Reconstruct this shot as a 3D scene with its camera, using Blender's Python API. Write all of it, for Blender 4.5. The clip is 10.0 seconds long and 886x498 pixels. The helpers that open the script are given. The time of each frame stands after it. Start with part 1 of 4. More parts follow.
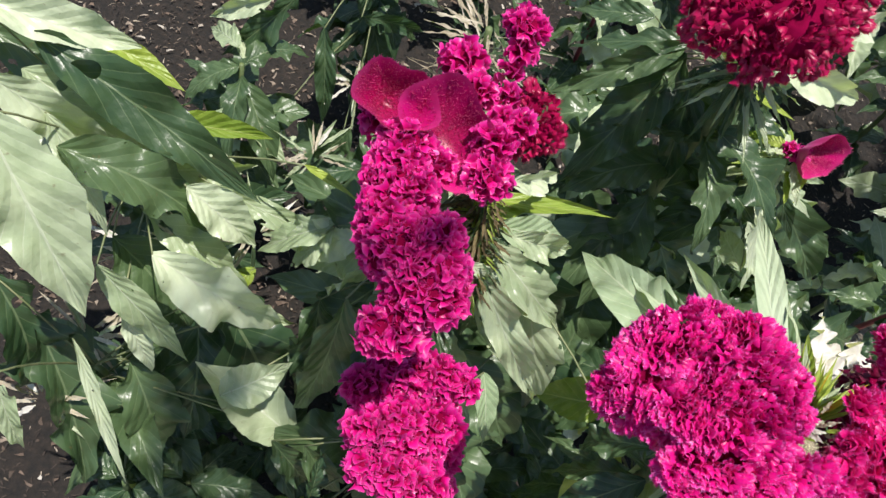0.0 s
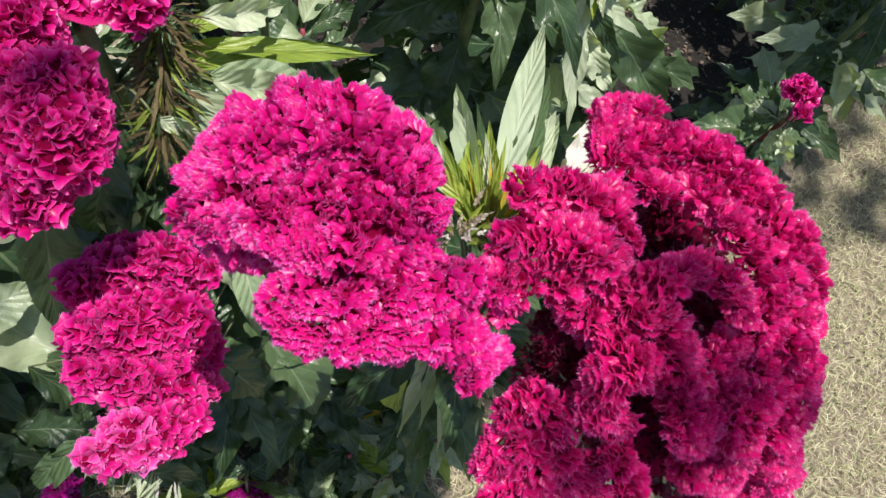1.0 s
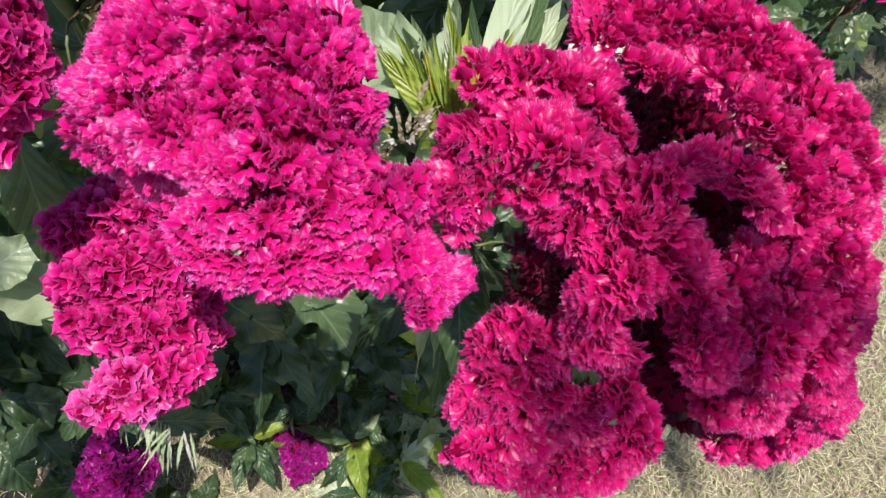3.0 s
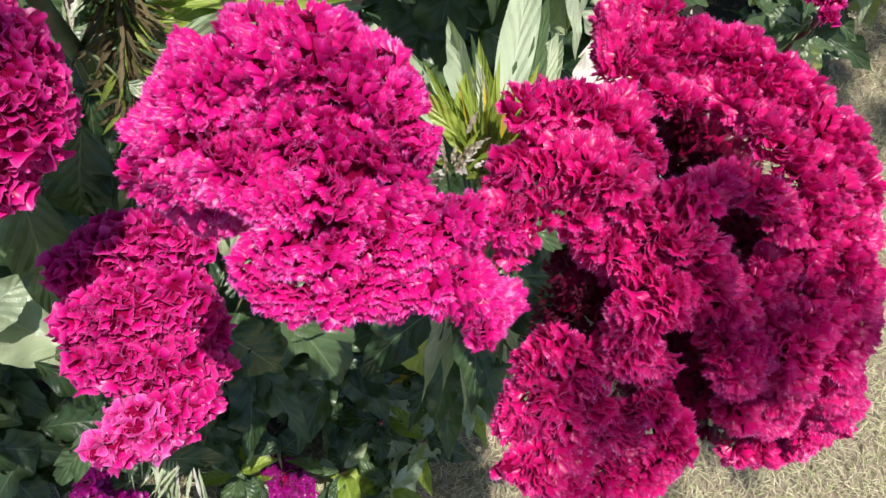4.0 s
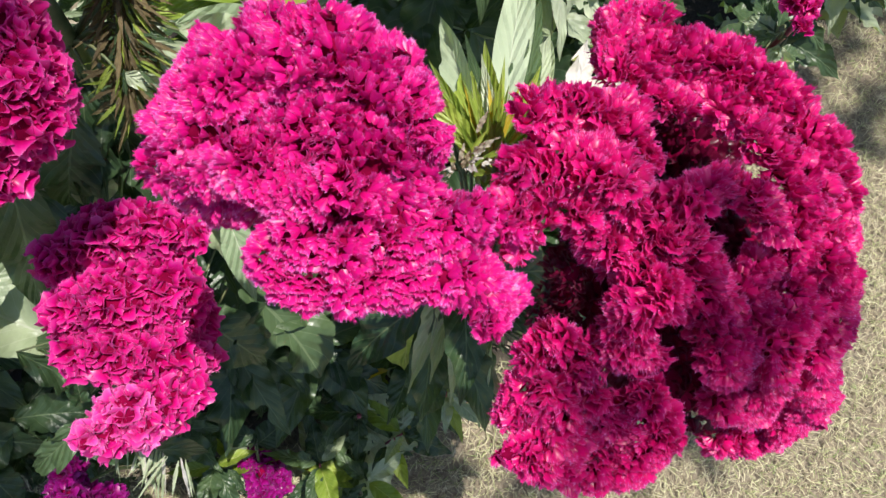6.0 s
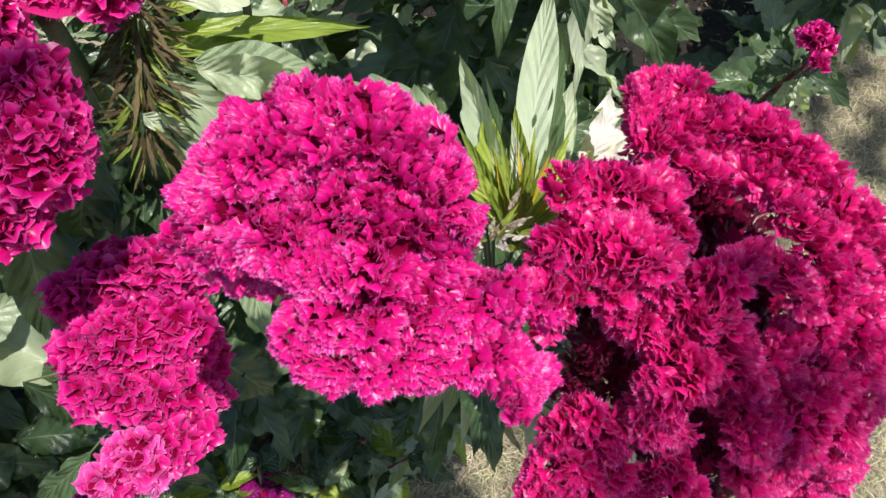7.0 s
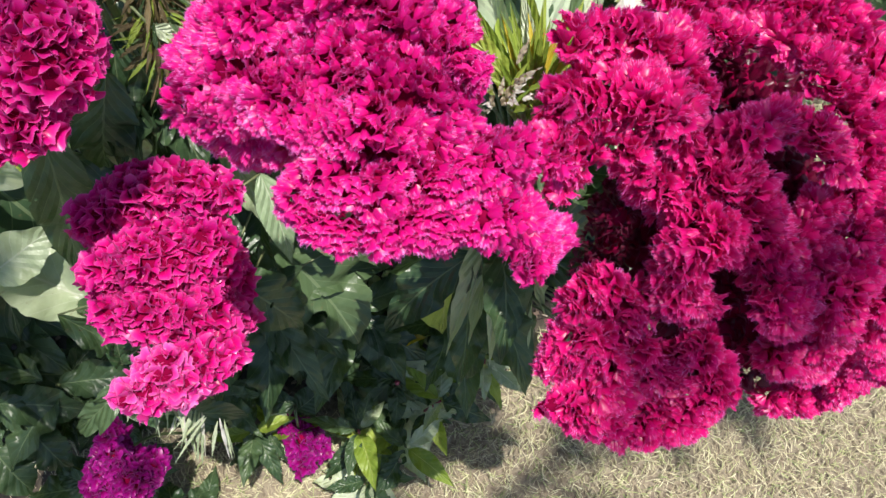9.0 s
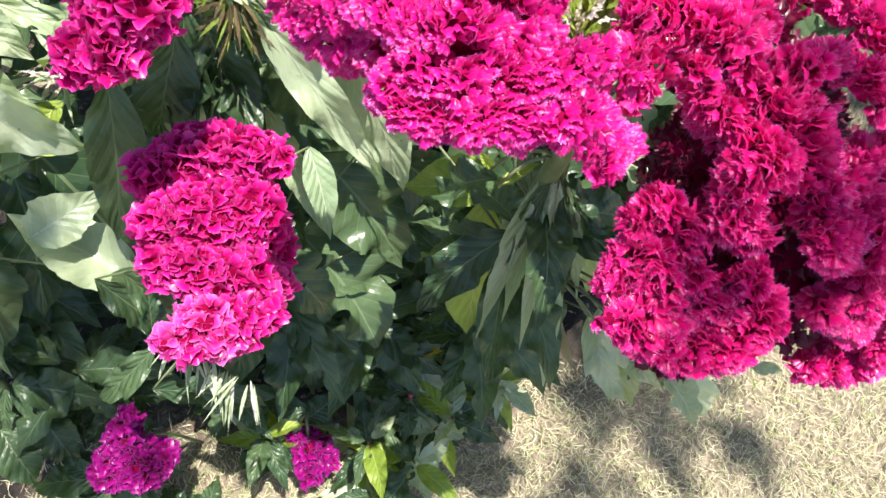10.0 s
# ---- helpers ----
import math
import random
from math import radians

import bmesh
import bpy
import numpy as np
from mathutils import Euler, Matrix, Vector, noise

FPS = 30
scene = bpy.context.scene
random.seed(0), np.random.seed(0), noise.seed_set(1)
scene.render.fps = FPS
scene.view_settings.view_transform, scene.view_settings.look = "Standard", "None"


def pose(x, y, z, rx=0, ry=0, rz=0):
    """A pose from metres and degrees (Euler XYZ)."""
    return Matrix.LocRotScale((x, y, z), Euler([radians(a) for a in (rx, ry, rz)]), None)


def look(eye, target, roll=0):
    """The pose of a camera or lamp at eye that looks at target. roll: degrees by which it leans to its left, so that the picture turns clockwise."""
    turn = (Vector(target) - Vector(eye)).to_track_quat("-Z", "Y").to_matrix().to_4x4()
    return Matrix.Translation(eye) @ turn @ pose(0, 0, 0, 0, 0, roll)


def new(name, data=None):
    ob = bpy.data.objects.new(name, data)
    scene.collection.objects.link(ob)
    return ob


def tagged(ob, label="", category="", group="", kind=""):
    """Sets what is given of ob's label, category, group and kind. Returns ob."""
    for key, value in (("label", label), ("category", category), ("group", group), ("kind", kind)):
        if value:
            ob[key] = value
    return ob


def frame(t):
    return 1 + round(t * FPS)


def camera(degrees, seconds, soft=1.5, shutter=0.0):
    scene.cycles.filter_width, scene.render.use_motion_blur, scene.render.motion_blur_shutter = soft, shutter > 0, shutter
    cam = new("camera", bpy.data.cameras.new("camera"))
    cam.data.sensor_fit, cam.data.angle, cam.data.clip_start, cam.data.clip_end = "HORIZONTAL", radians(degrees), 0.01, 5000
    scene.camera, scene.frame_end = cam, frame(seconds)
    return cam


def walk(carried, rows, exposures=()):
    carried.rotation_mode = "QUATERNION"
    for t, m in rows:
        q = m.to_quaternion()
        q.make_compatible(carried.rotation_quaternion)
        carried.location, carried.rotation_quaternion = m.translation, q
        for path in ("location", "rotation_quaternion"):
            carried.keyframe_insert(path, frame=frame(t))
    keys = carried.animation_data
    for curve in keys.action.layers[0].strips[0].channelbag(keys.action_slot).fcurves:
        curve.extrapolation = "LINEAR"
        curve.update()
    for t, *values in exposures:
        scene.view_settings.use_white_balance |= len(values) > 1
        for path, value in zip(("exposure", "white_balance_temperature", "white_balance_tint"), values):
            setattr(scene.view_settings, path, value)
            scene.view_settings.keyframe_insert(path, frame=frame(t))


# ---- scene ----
cam = camera(62.3, 10.0)
PATH = [
    (0, (-0.0000, -0.0002, 1.5602), (0.0010, 0.4705, 0.6780), 25.31),
    (0.5, (0.1403, 0.0402, 1.5166), (0.1739, 0.4756, 0.6170), 23.83),
    (1, (0.2606, 0.0668, 1.4670), (0.3141, 0.4608, 0.5495), 23.78),
    (1.5, (0.3262, 0.1029, 1.4498), (0.3456, 0.4581, 0.5152), 16.79),
    (2, (0.3495, 0.1256, 1.4307), (0.3471, 0.4233, 0.4761), 12.95),
    (2.5, (0.3437, 0.1099, 1.4056), (0.3111, 0.3977, 0.4484), 7.89),
    (4, (0.2791, 0.0790, 1.4186), (0.3130, 0.4184, 0.4786), 16.43),
    (4.5, (0.2669, 0.0738, 1.4374), (0.3282, 0.4340, 0.5066), 20.53),
    (5, (0.2626, 0.0654, 1.4381), (0.3328, 0.4203, 0.5058), 22.27),
    (6.5, (0.2513, 0.0820, 1.4243), (0.3323, 0.4227, 0.4876), 24.72),
    (7, (0.2369, 0.1044, 1.4303), (0.3157, 0.4498, 0.4952), 25.27),
    (7.5, (0.2326, 0.1167, 1.4350), (0.2904, 0.4596, 0.4974), 22.21),
    (8, (0.2329, 0.1178, 1.4402), (0.2918, 0.4573, 0.5015), 22.75),
    (8.5, (0.2465, 0.0945, 1.4250), (0.2981, 0.4221, 0.4816), 20.44),
    (9, (0.2624, 0.0602, 1.4054), (0.2985, 0.3639, 0.4533), 17.82),
    (9.5, (0.2561, -0.0167, 1.3893), (0.2894, 0.3663, 0.4662), 18.87),
    (10, (0.2453, -0.0298, 1.3902), (0.2615, 0.3582, 0.4687), 17.26),
]
walk(cam, [(t, look(eye, target, roll)) for t, eye, target, roll in PATH], [(0, 0.58), (0.5, 0.52), (1.5, 0.36), (4, 0.48), (8, 0.46), (9, 0.56), (9.5, 1.06), (10, 1.24)])

# light: clear sky and a high sun
world = bpy.data.worlds.new("world")
scene.world = world
world.use_nodes = True
wn = world.node_tree.nodes
sky = wn.new("ShaderNodeTexSky")
sky.sky_type, sky.sun_disc = "NISHITA", False
SUN_ELEVATION, SUN_AZIMUTH = radians(84), radians(60)
sky.sun_elevation, sky.sun_rotation = SUN_ELEVATION, SUN_AZIMUTH
world.node_tree.links.new(sky.outputs[0], wn["Background"].inputs[0])
wn["Background"].inputs[1].default_value = 0.1
sun_data = bpy.data.lights.new("sun", "SUN")
sun_data.energy, sun_data.angle, sun_data.color = 5.0, radians(0.53), (1.0, 0.95, 0.88)
sun = new("sun", sun_data)
to_sun = Vector((math.sin(SUN_AZIMUTH) * math.cos(SUN_ELEVATION), math.cos(SUN_AZIMUTH) * math.cos(SUN_ELEVATION), math.sin(SUN_ELEVATION)))
sun.matrix_world = look(to_sun * 20, (0, 0, 0))


# ---- materials ----
def material(name):
    m = bpy.data.materials.new(name)
    m.use_nodes = True
    return m, m.node_tree.nodes, m.node_tree.links, m.node_tree.nodes["Principled BSDF"]


def ramp(nodes, stops):
    r = nodes.new("ShaderNodeValToRGB")
    while len(r.color_ramp.elements) < len(stops):
        r.color_ramp.elements.new(0.5)
    for e, (p, c) in zip(r.color_ramp.elements, stops):
        e.position, e.color = p, (*c, 1)
    return r


def noise_tex(nodes, scale, detail=4.0, rough=0.55):
    n = nodes.new("ShaderNodeTexNoise")
    n.inputs["Scale"].default_value, n.inputs["Detail"].default_value, n.inputs["Roughness"].default_value = scale, detail, rough
    return n


def maths(nodes, links, op, a, b=None):
    n = nodes.new("ShaderNodeMath")
    n.operation = op
    for k, v in enumerate((a, b)):
        if v is None:
            continue
        if isinstance(v, (int, float)):
            n.inputs[k].default_value = v
        else:
            links.new(v, n.inputs[k])
    return n.outputs[0]


def mixed(nodes, links, kind, fac, a, b):
    n = nodes.new("ShaderNodeMix")
    n.data_type, n.blend_type = "RGBA", kind
    for key, v in ((0, fac), (6, a), (7, b)):
        if isinstance(v, (int, float)):
            n.inputs[key].default_value = v
        elif isinstance(v, tuple):
            n.inputs[key].default_value = (*v, 1)
        else:
            links.new(v, n.inputs[key])
    return n.outputs[2]


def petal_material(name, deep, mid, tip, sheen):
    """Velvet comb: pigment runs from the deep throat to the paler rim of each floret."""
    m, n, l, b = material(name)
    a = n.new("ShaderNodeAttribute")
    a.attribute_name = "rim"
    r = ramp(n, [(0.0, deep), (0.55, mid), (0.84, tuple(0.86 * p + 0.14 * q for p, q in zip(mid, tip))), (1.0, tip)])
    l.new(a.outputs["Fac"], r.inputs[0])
    geo = n.new("ShaderNodeNewGeometry")
    tone = ramp(n, [(0.0, (0.7, 0.7, 0.8)), (1.0, (1.0, 1.0, 1.0))])
    l.new(geo.outputs["Random Per Island"], tone.inputs[0])
    col = mixed(n, l, "MULTIPLY", 0.7, r.outputs[0], tone.outputs[0])
    l.new(col, b.inputs["Base Color"])
    b.inputs["Roughness"].default_value = 0.36
    b.inputs["Specular IOR Level"].default_value = 0.45
    b.inputs["Sheen Weight"].default_value = 0.25
    b.inputs["Sheen Roughness"].default_value = 0.35
    b.inputs["Sheen Tint"].default_value = (*sheen, 1)
    tr = n.new("ShaderNodeBsdfTranslucent")
    l.new(col, tr.inputs["Color"])
    mix = n.new("ShaderNodeMixShader")
    mix.inputs[0].default_value = 0.36
    l.new(b.outputs[0], mix.inputs[1])
    l.new(tr.outputs[0], mix.inputs[2])
    l.new(mix.outputs[0], n["Material Output"].inputs[0])
    return m


def leaf_material(name, dark, light, vein, holes=0.0, gloss=0.42):
    """Leaf blade: midrib and side veins along the leaf's own length, blotches, insect holes."""
    m, n, l, b = material(name)
    uv = n.new("ShaderNodeUVMap")
    sep = n.new("ShaderNodeSeparateXYZ")
    l.new(uv.outputs[0], sep.inputs[0])
    u = maths(n, l, "ABSOLUTE", maths(n, l, "SUBTRACT", sep.outputs[0], 0.5))
    rib = maths(n, l, "LESS_THAN", u, 0.018)
    run = maths(n, l, "SUBTRACT", maths(n, l, "MULTIPLY", sep.outputs[1], 8.0), maths(n, l, "MULTIPLY", maths(n, l, "POWER", u, 0.75), 3.4))
    tri = maths(n, l, "PINGPONG", run, 0.5)
    side = maths(n, l, "LESS_THAN", tri, 0.028)
    veins = maths(n, l, "MAXIMUM", rib, maths(n, l, "MULTIPLY", side, 0.6))
    info = n.new("ShaderNodeObjectInfo")
    tex = n.new("ShaderNodeTexCoord")
    shift = n.new("ShaderNodeVectorMath")
    shift.operation = "ADD"
    slim = n.new("ShaderNodeVectorMath")
    slim.operation = "MULTIPLY"
    slim.inputs[1].default_value = (0.36, 1.0, 0.6)
    l.new(tex.outputs["Object"], slim.inputs[0])
    l.new(slim.outputs[0], shift.inputs[0])
    l.new(info.outputs["Random"], shift.inputs[1])
    blot = noise_tex(n, 5.0, 5.0)
    l.new(shift.outputs[0], blot.inputs["Vector"])
    grade = ramp(n, [(0.3, dark), (0.7, light)])
    l.new(maths(n, l, "ADD", maths(n, l, "MULTIPLY", blot.outputs[0], 0.6), maths(n, l, "MULTIPLY", info.outputs["Random"], 0.4)), grade.inputs[0])
    col = mixed(n, l, "MIX", maths(n, l, "MULTIPLY", veins, 0.55), grade.outputs[0], vein)
    spots = noise_tex(n, 22.0, 3.0)
    l.new(shift.outputs[0], spots.inputs["Vector"])
    brown = ramp(n, [(0.68, (0, 0, 0)), (0.74, (1, 1, 1))])
    l.new(spots.outputs[0], brown.inputs[0])
    col = mixed(n, l, "MIX", maths(n, l, "MULTIPLY", brown.outputs[0], 0.5), col, (0.16, 0.11, 0.05))
    l.new(col, b.inputs["Base Color"])
    b.inputs["Roughness"].default_value = gloss
    b.inputs["Specular IOR Level"].default_value = 0.5
    bump = n.new("ShaderNodeBump")
    bump.inputs["Strength"].default_value, bump.inputs["Distance"].default_value = 0.5, 0.0025
    crinkle = n.new("ShaderNodeTexVoronoi")
    crinkle.inputs["Scale"].default_value = 26.0
    l.new(shift.outputs[0], crinkle.inputs["Vector"])
    swell = maths(n, l, "ADD", maths(n, l, "MULTIPLY", tri, 1.6), maths(n, l, "MULTIPLY", spots.outputs[0], 0.9))
    swell = maths(n, l, "SUBTRACT", swell, maths(n, l, "MULTIPLY", crinkle.outputs["Distance"], 0.35))
    l.new(swell, bump.inputs["Height"])
    l.new(bump.outputs[0], b.inputs["Normal"])
    tr = n.new("ShaderNodeBsdfTranslucent")
    l.new(mixed(n, l, "MULTIPLY", 1.0, col, (1.1, 1.25, 0.35)), tr.inputs["Color"])
    mix = n.new("ShaderNodeMixShader")
    mix.inputs[0].default_value = 0.28
    l.new(b.outputs[0], mix.inputs[1])
    l.new(tr.outputs[0], mix.inputs[2])
    out = mix.outputs[0]
    if holes:
        cut = noise_tex(n, 3.4, 1.5)
        l.new(shift.outputs[0], cut.inputs["Vector"])
        nibble = noise_tex(n, 11.0, 2.0)
        l.new(shift.outputs[0], nibble.inputs["Vector"])
        rag = maths(n, l, "MULTIPLY", maths(n, l, "POWER", maths(n, l, "MULTIPLY", u, 2.0), 4.0), 0.1)
        gone = maths(n, l, "MAXIMUM", maths(n, l, "GREATER_THAN", maths(n, l, "ADD", cut.outputs[0], rag), 1.0 - holes),
                     maths(n, l, "GREATER_THAN", maths(n, l, "ADD", nibble.outputs[0], rag), 1.075 - holes))
        clear = n.new("ShaderNodeBsdfTransparent")
        thin = n.new("ShaderNodeMixShader")
        l.new(gone, thin.inputs[0])
        l.new(out, thin.inputs[1])
        l.new(clear.outputs[0], thin.inputs[2])
        out = thin.outputs[0]
    l.new(out, n["Material Output"].inputs[0])
    return m


def plain_material(name, a, c, scale, rough, bump=0.3, dist=0.002):
    m, n, l, b = material(name)
    tex = n.new("ShaderNodeTexCoord")
    t = noise_tex(n, scale, 6.0)
    l.new(tex.outputs["Object"], t.inputs["Vector"])
    r = ramp(n, [(0.35, a), (0.68, c)])
    l.new(t.outputs[0], r.inputs[0])
    l.new(r.outputs[0], b.inputs["Base Color"])
    b.inputs["Roughness"].default_value = rough
    bp = n.new("ShaderNodeBump")
    bp.inputs["Strength"].default_value, bp.inputs["Distance"].default_value = bump, dist
    l.new(t.outputs[0], bp.inputs["Height"])
    l.new(bp.outputs[0], b.inputs["Normal"])
    return m


def island_material(name, stops, rough=0.7, through_light=0.25):
    """Small loose blades and bits, each of its own tone."""
    m, n, l, b = material(name)
    geo = n.new("ShaderNodeNewGeometry")
    r = ramp(n, stops)
    l.new(geo.outputs["Random Per Island"], r.inputs[0])
    l.new(r.outputs[0], b.inputs["Base Color"])
    b.inputs["Roughness"].default_value = rough
    tr = n.new("ShaderNodeBsdfTranslucent")
    l.new(r.outputs[0], tr.inputs["Color"])
    mix = n.new("ShaderNodeMixShader")
    mix.inputs[0].default_value = through_light
    l.new(b.outputs[0], mix.inputs[1])
    l.new(tr.outputs[0], mix.inputs[2])
    l.new(mix.outputs[0], n["Material Output"].inputs[0])
    return m


def ground_material():
    """Dark mulched soil in the bed, trodden straw-coloured turf outside it."""
    m, n, l, b = material("bed_and_lawn_soil")
    tex = n.new("ShaderNodeTexCoord")
    sep = n.new("ShaderNodeSeparateXYZ")
    l.new(tex.outputs["Object"], sep.inputs[0])
    big, fine = noise_tex(n, 3.0, 6.0), noise_tex(n, 60.0, 8.0, 0.7)
    for t in (big, fine):
        l.new(tex.outputs["Object"], t.inputs["Vector"])
    edge = maths(n, l, "SUBTRACT", sep.outputs[0], maths(n, l, "MULTIPLY", sep.outputs[1], 0.62))
    edge = maths(n, l, "ADD", edge, maths(n, l, "MULTIPLY", big.outputs[0], 0.3))
    front = maths(n, l, "ADD", maths(n, l, "SUBTRACT", 0.5, sep.outputs[1]), maths(n, l, "MULTIPLY", big.outputs[0], 0.16))
    front = maths(n, l, "ADD", front, maths(n, l, "MULTIPLY", maths(n, l, "MAXIMUM", sep.outputs[0], 0.0), 0.5))
    front = maths(n, l, "MINIMUM", front, maths(n, l, "ADD", sep.outputs[0], 0.75))
    edge = maths(n, l, "MAXIMUM", edge, front)
    lawn = ramp(n, [(0.42, (0, 0, 0)), (0.56, (1, 1, 1))])
    l.new(edge, lawn.inputs[0])
    soil = ramp(n, [(0.38, (0.006, 0.005, 0.004)), (0.62, (0.02, 0.014, 0.010)), (0.8, (0.085, 0.06, 0.045))])
    l.new(fine.outputs[0], soil.inputs[0])
    turf = ramp(n, [(0.3, (0.13, 0.10, 0.075)), (0.55, (0.3, 0.25, 0.18)), (0.75, (0.46, 0.41, 0.3))])
    l.new(fine.outputs[0], turf.inputs[0])
    l.new(mixed(n, l, "MIX", lawn.outputs[0], soil.outputs[0], turf.outputs[0]), b.inputs["Base Color"])
    b.inputs["Roughness"].default_value = 0.9
    bp = n.new("ShaderNodeBump")
    bp.inputs["Strength"].default_value, bp.inputs["Distance"].default_value = 0.8, 0.02
    l.new(fine.outputs[0], bp.inputs["Height"])
    l.new(bp.outputs[0], b.inputs["Normal"])
    return m


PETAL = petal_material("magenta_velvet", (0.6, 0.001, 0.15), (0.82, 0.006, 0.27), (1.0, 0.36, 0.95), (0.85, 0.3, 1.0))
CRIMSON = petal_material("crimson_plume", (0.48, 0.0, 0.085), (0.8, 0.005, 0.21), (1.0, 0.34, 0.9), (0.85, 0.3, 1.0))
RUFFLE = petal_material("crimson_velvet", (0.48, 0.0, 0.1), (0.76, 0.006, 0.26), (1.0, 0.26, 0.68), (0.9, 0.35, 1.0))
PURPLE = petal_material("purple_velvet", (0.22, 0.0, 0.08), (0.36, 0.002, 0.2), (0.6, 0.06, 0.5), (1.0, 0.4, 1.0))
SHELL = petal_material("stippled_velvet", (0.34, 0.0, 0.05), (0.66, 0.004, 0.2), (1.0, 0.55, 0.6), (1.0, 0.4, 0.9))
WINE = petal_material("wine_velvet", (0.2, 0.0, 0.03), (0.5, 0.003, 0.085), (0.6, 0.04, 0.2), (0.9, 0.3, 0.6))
# near-black velvet: shade in the fan's holes put into colour; also the dark neck
SHADE_VELVET = petal_material("shaded_velvet", (0.05, 0.0, 0.01), (0.15, 0.001, 0.03), (0.22, 0.01, 0.06), (0.9, 0.3, 0.6))
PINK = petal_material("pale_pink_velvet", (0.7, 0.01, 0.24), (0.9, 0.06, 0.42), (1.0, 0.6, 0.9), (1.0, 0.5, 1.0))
# darker than the florets: shade in gaps and folds put into the colour
CORE = plain_material("gap_shade_core", (0.12, 0.0, 0.02), (0.22, 0.001, 0.04), 60, 0.9)
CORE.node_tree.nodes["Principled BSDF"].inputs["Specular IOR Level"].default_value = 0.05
GREEN = leaf_material("green_leaf", (0.032, 0.066, 0.03), (0.088, 0.138, 0.06), (0.2, 0.26, 0.14), 0.31, 0.34)
PALE = leaf_material("grey_green_leaf", (0.28, 0.35, 0.2), (0.56, 0.62, 0.44), (0.55, 0.58, 0.46), 0.29, 0.34)
FRESH = leaf_material("pale_green_leaf", (0.26, 0.35, 0.2), (0.5, 0.58, 0.4), (0.62, 0.66, 0.5), 0.0, 0.4)
LIME = leaf_material("lime_leaf", (0.16, 0.24, 0.03), (0.34, 0.42, 0.07), (0.42, 0.46, 0.16))
DRY = leaf_material("withered_leaf", (0.34, 0.28, 0.2), (0.6, 0.54, 0.44), (0.5, 0.42, 0.33), 0.3, 0.7)
WHITE = leaf_material("bleached_leaf", (0.62, 0.58, 0.54), (0.8, 0.77, 0.73), (0.6, 0.55, 0.5), 0.27, 0.6)
YELLOW = leaf_material("yellowed_leaf", (0.5, 0.36, 0.03), (0.7, 0.55, 0.06), (0.6, 0.5, 0.2))
HUSK = leaf_material("brown_husk", (0.07, 0.05, 0.022), (0.2, 0.15, 0.07), (0.26, 0.2, 0.1), 0.0, 0.6)
STEM = plain_material("green_stem", (0.07, 0.11, 0.04), (0.17, 0.2, 0.085), 40, 0.55)
RED_STEM = plain_material("red_stem", (0.16, 0.02, 0.04), (0.3, 0.06, 0.08), 40, 0.5)
STALK = plain_material("green_leaf_stalk", (0.09, 0.12, 0.045), (0.19, 0.2, 0.1), 40, 0.5)


# ---- makers ----
def link_mesh(name, verts, faces, mats, smooth=True, rim=None, uvs=None):
    me = bpy.data.meshes.new(name)
    me.from_pydata(verts, [], faces)
    for m in mats:
        me.materials.append(m)
    if smooth:
        me.shade_smooth()
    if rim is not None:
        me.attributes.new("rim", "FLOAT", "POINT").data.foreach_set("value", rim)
    if uvs is not None:
        layer = me.uv_layers.new(name="UVMap")
        flat = np.array(uvs, dtype=np.float32)
        idx = np.empty(len(me.loops), dtype=np.int32)
        me.loops.foreach_get("vertex_index", idx)
        layer.data.foreach_set("uv", flat[idx].ravel())
    return me


def part(name, me, parent, m=None, label="", kind=""):
    """A mesh under a thing; m is its pose in the world of an unturned parent."""
    ob = new(name, me)
    ob.parent = parent
    if m is not None:
        ob.matrix_basis = Matrix.Translation(-root_of(parent)) @ m
    return tagged(ob, label, kind=kind)


def root_of(ob):
    p = Vector((0, 0, 0))
    while ob:
        p += ob.location
        ob = ob.parent
    return p


def thing(name, base, label, category, group=""):
    ob = new(name)
    ob.empty_display_size = 0.05
    ob.location = base
    return tagged(ob, label, category, group)


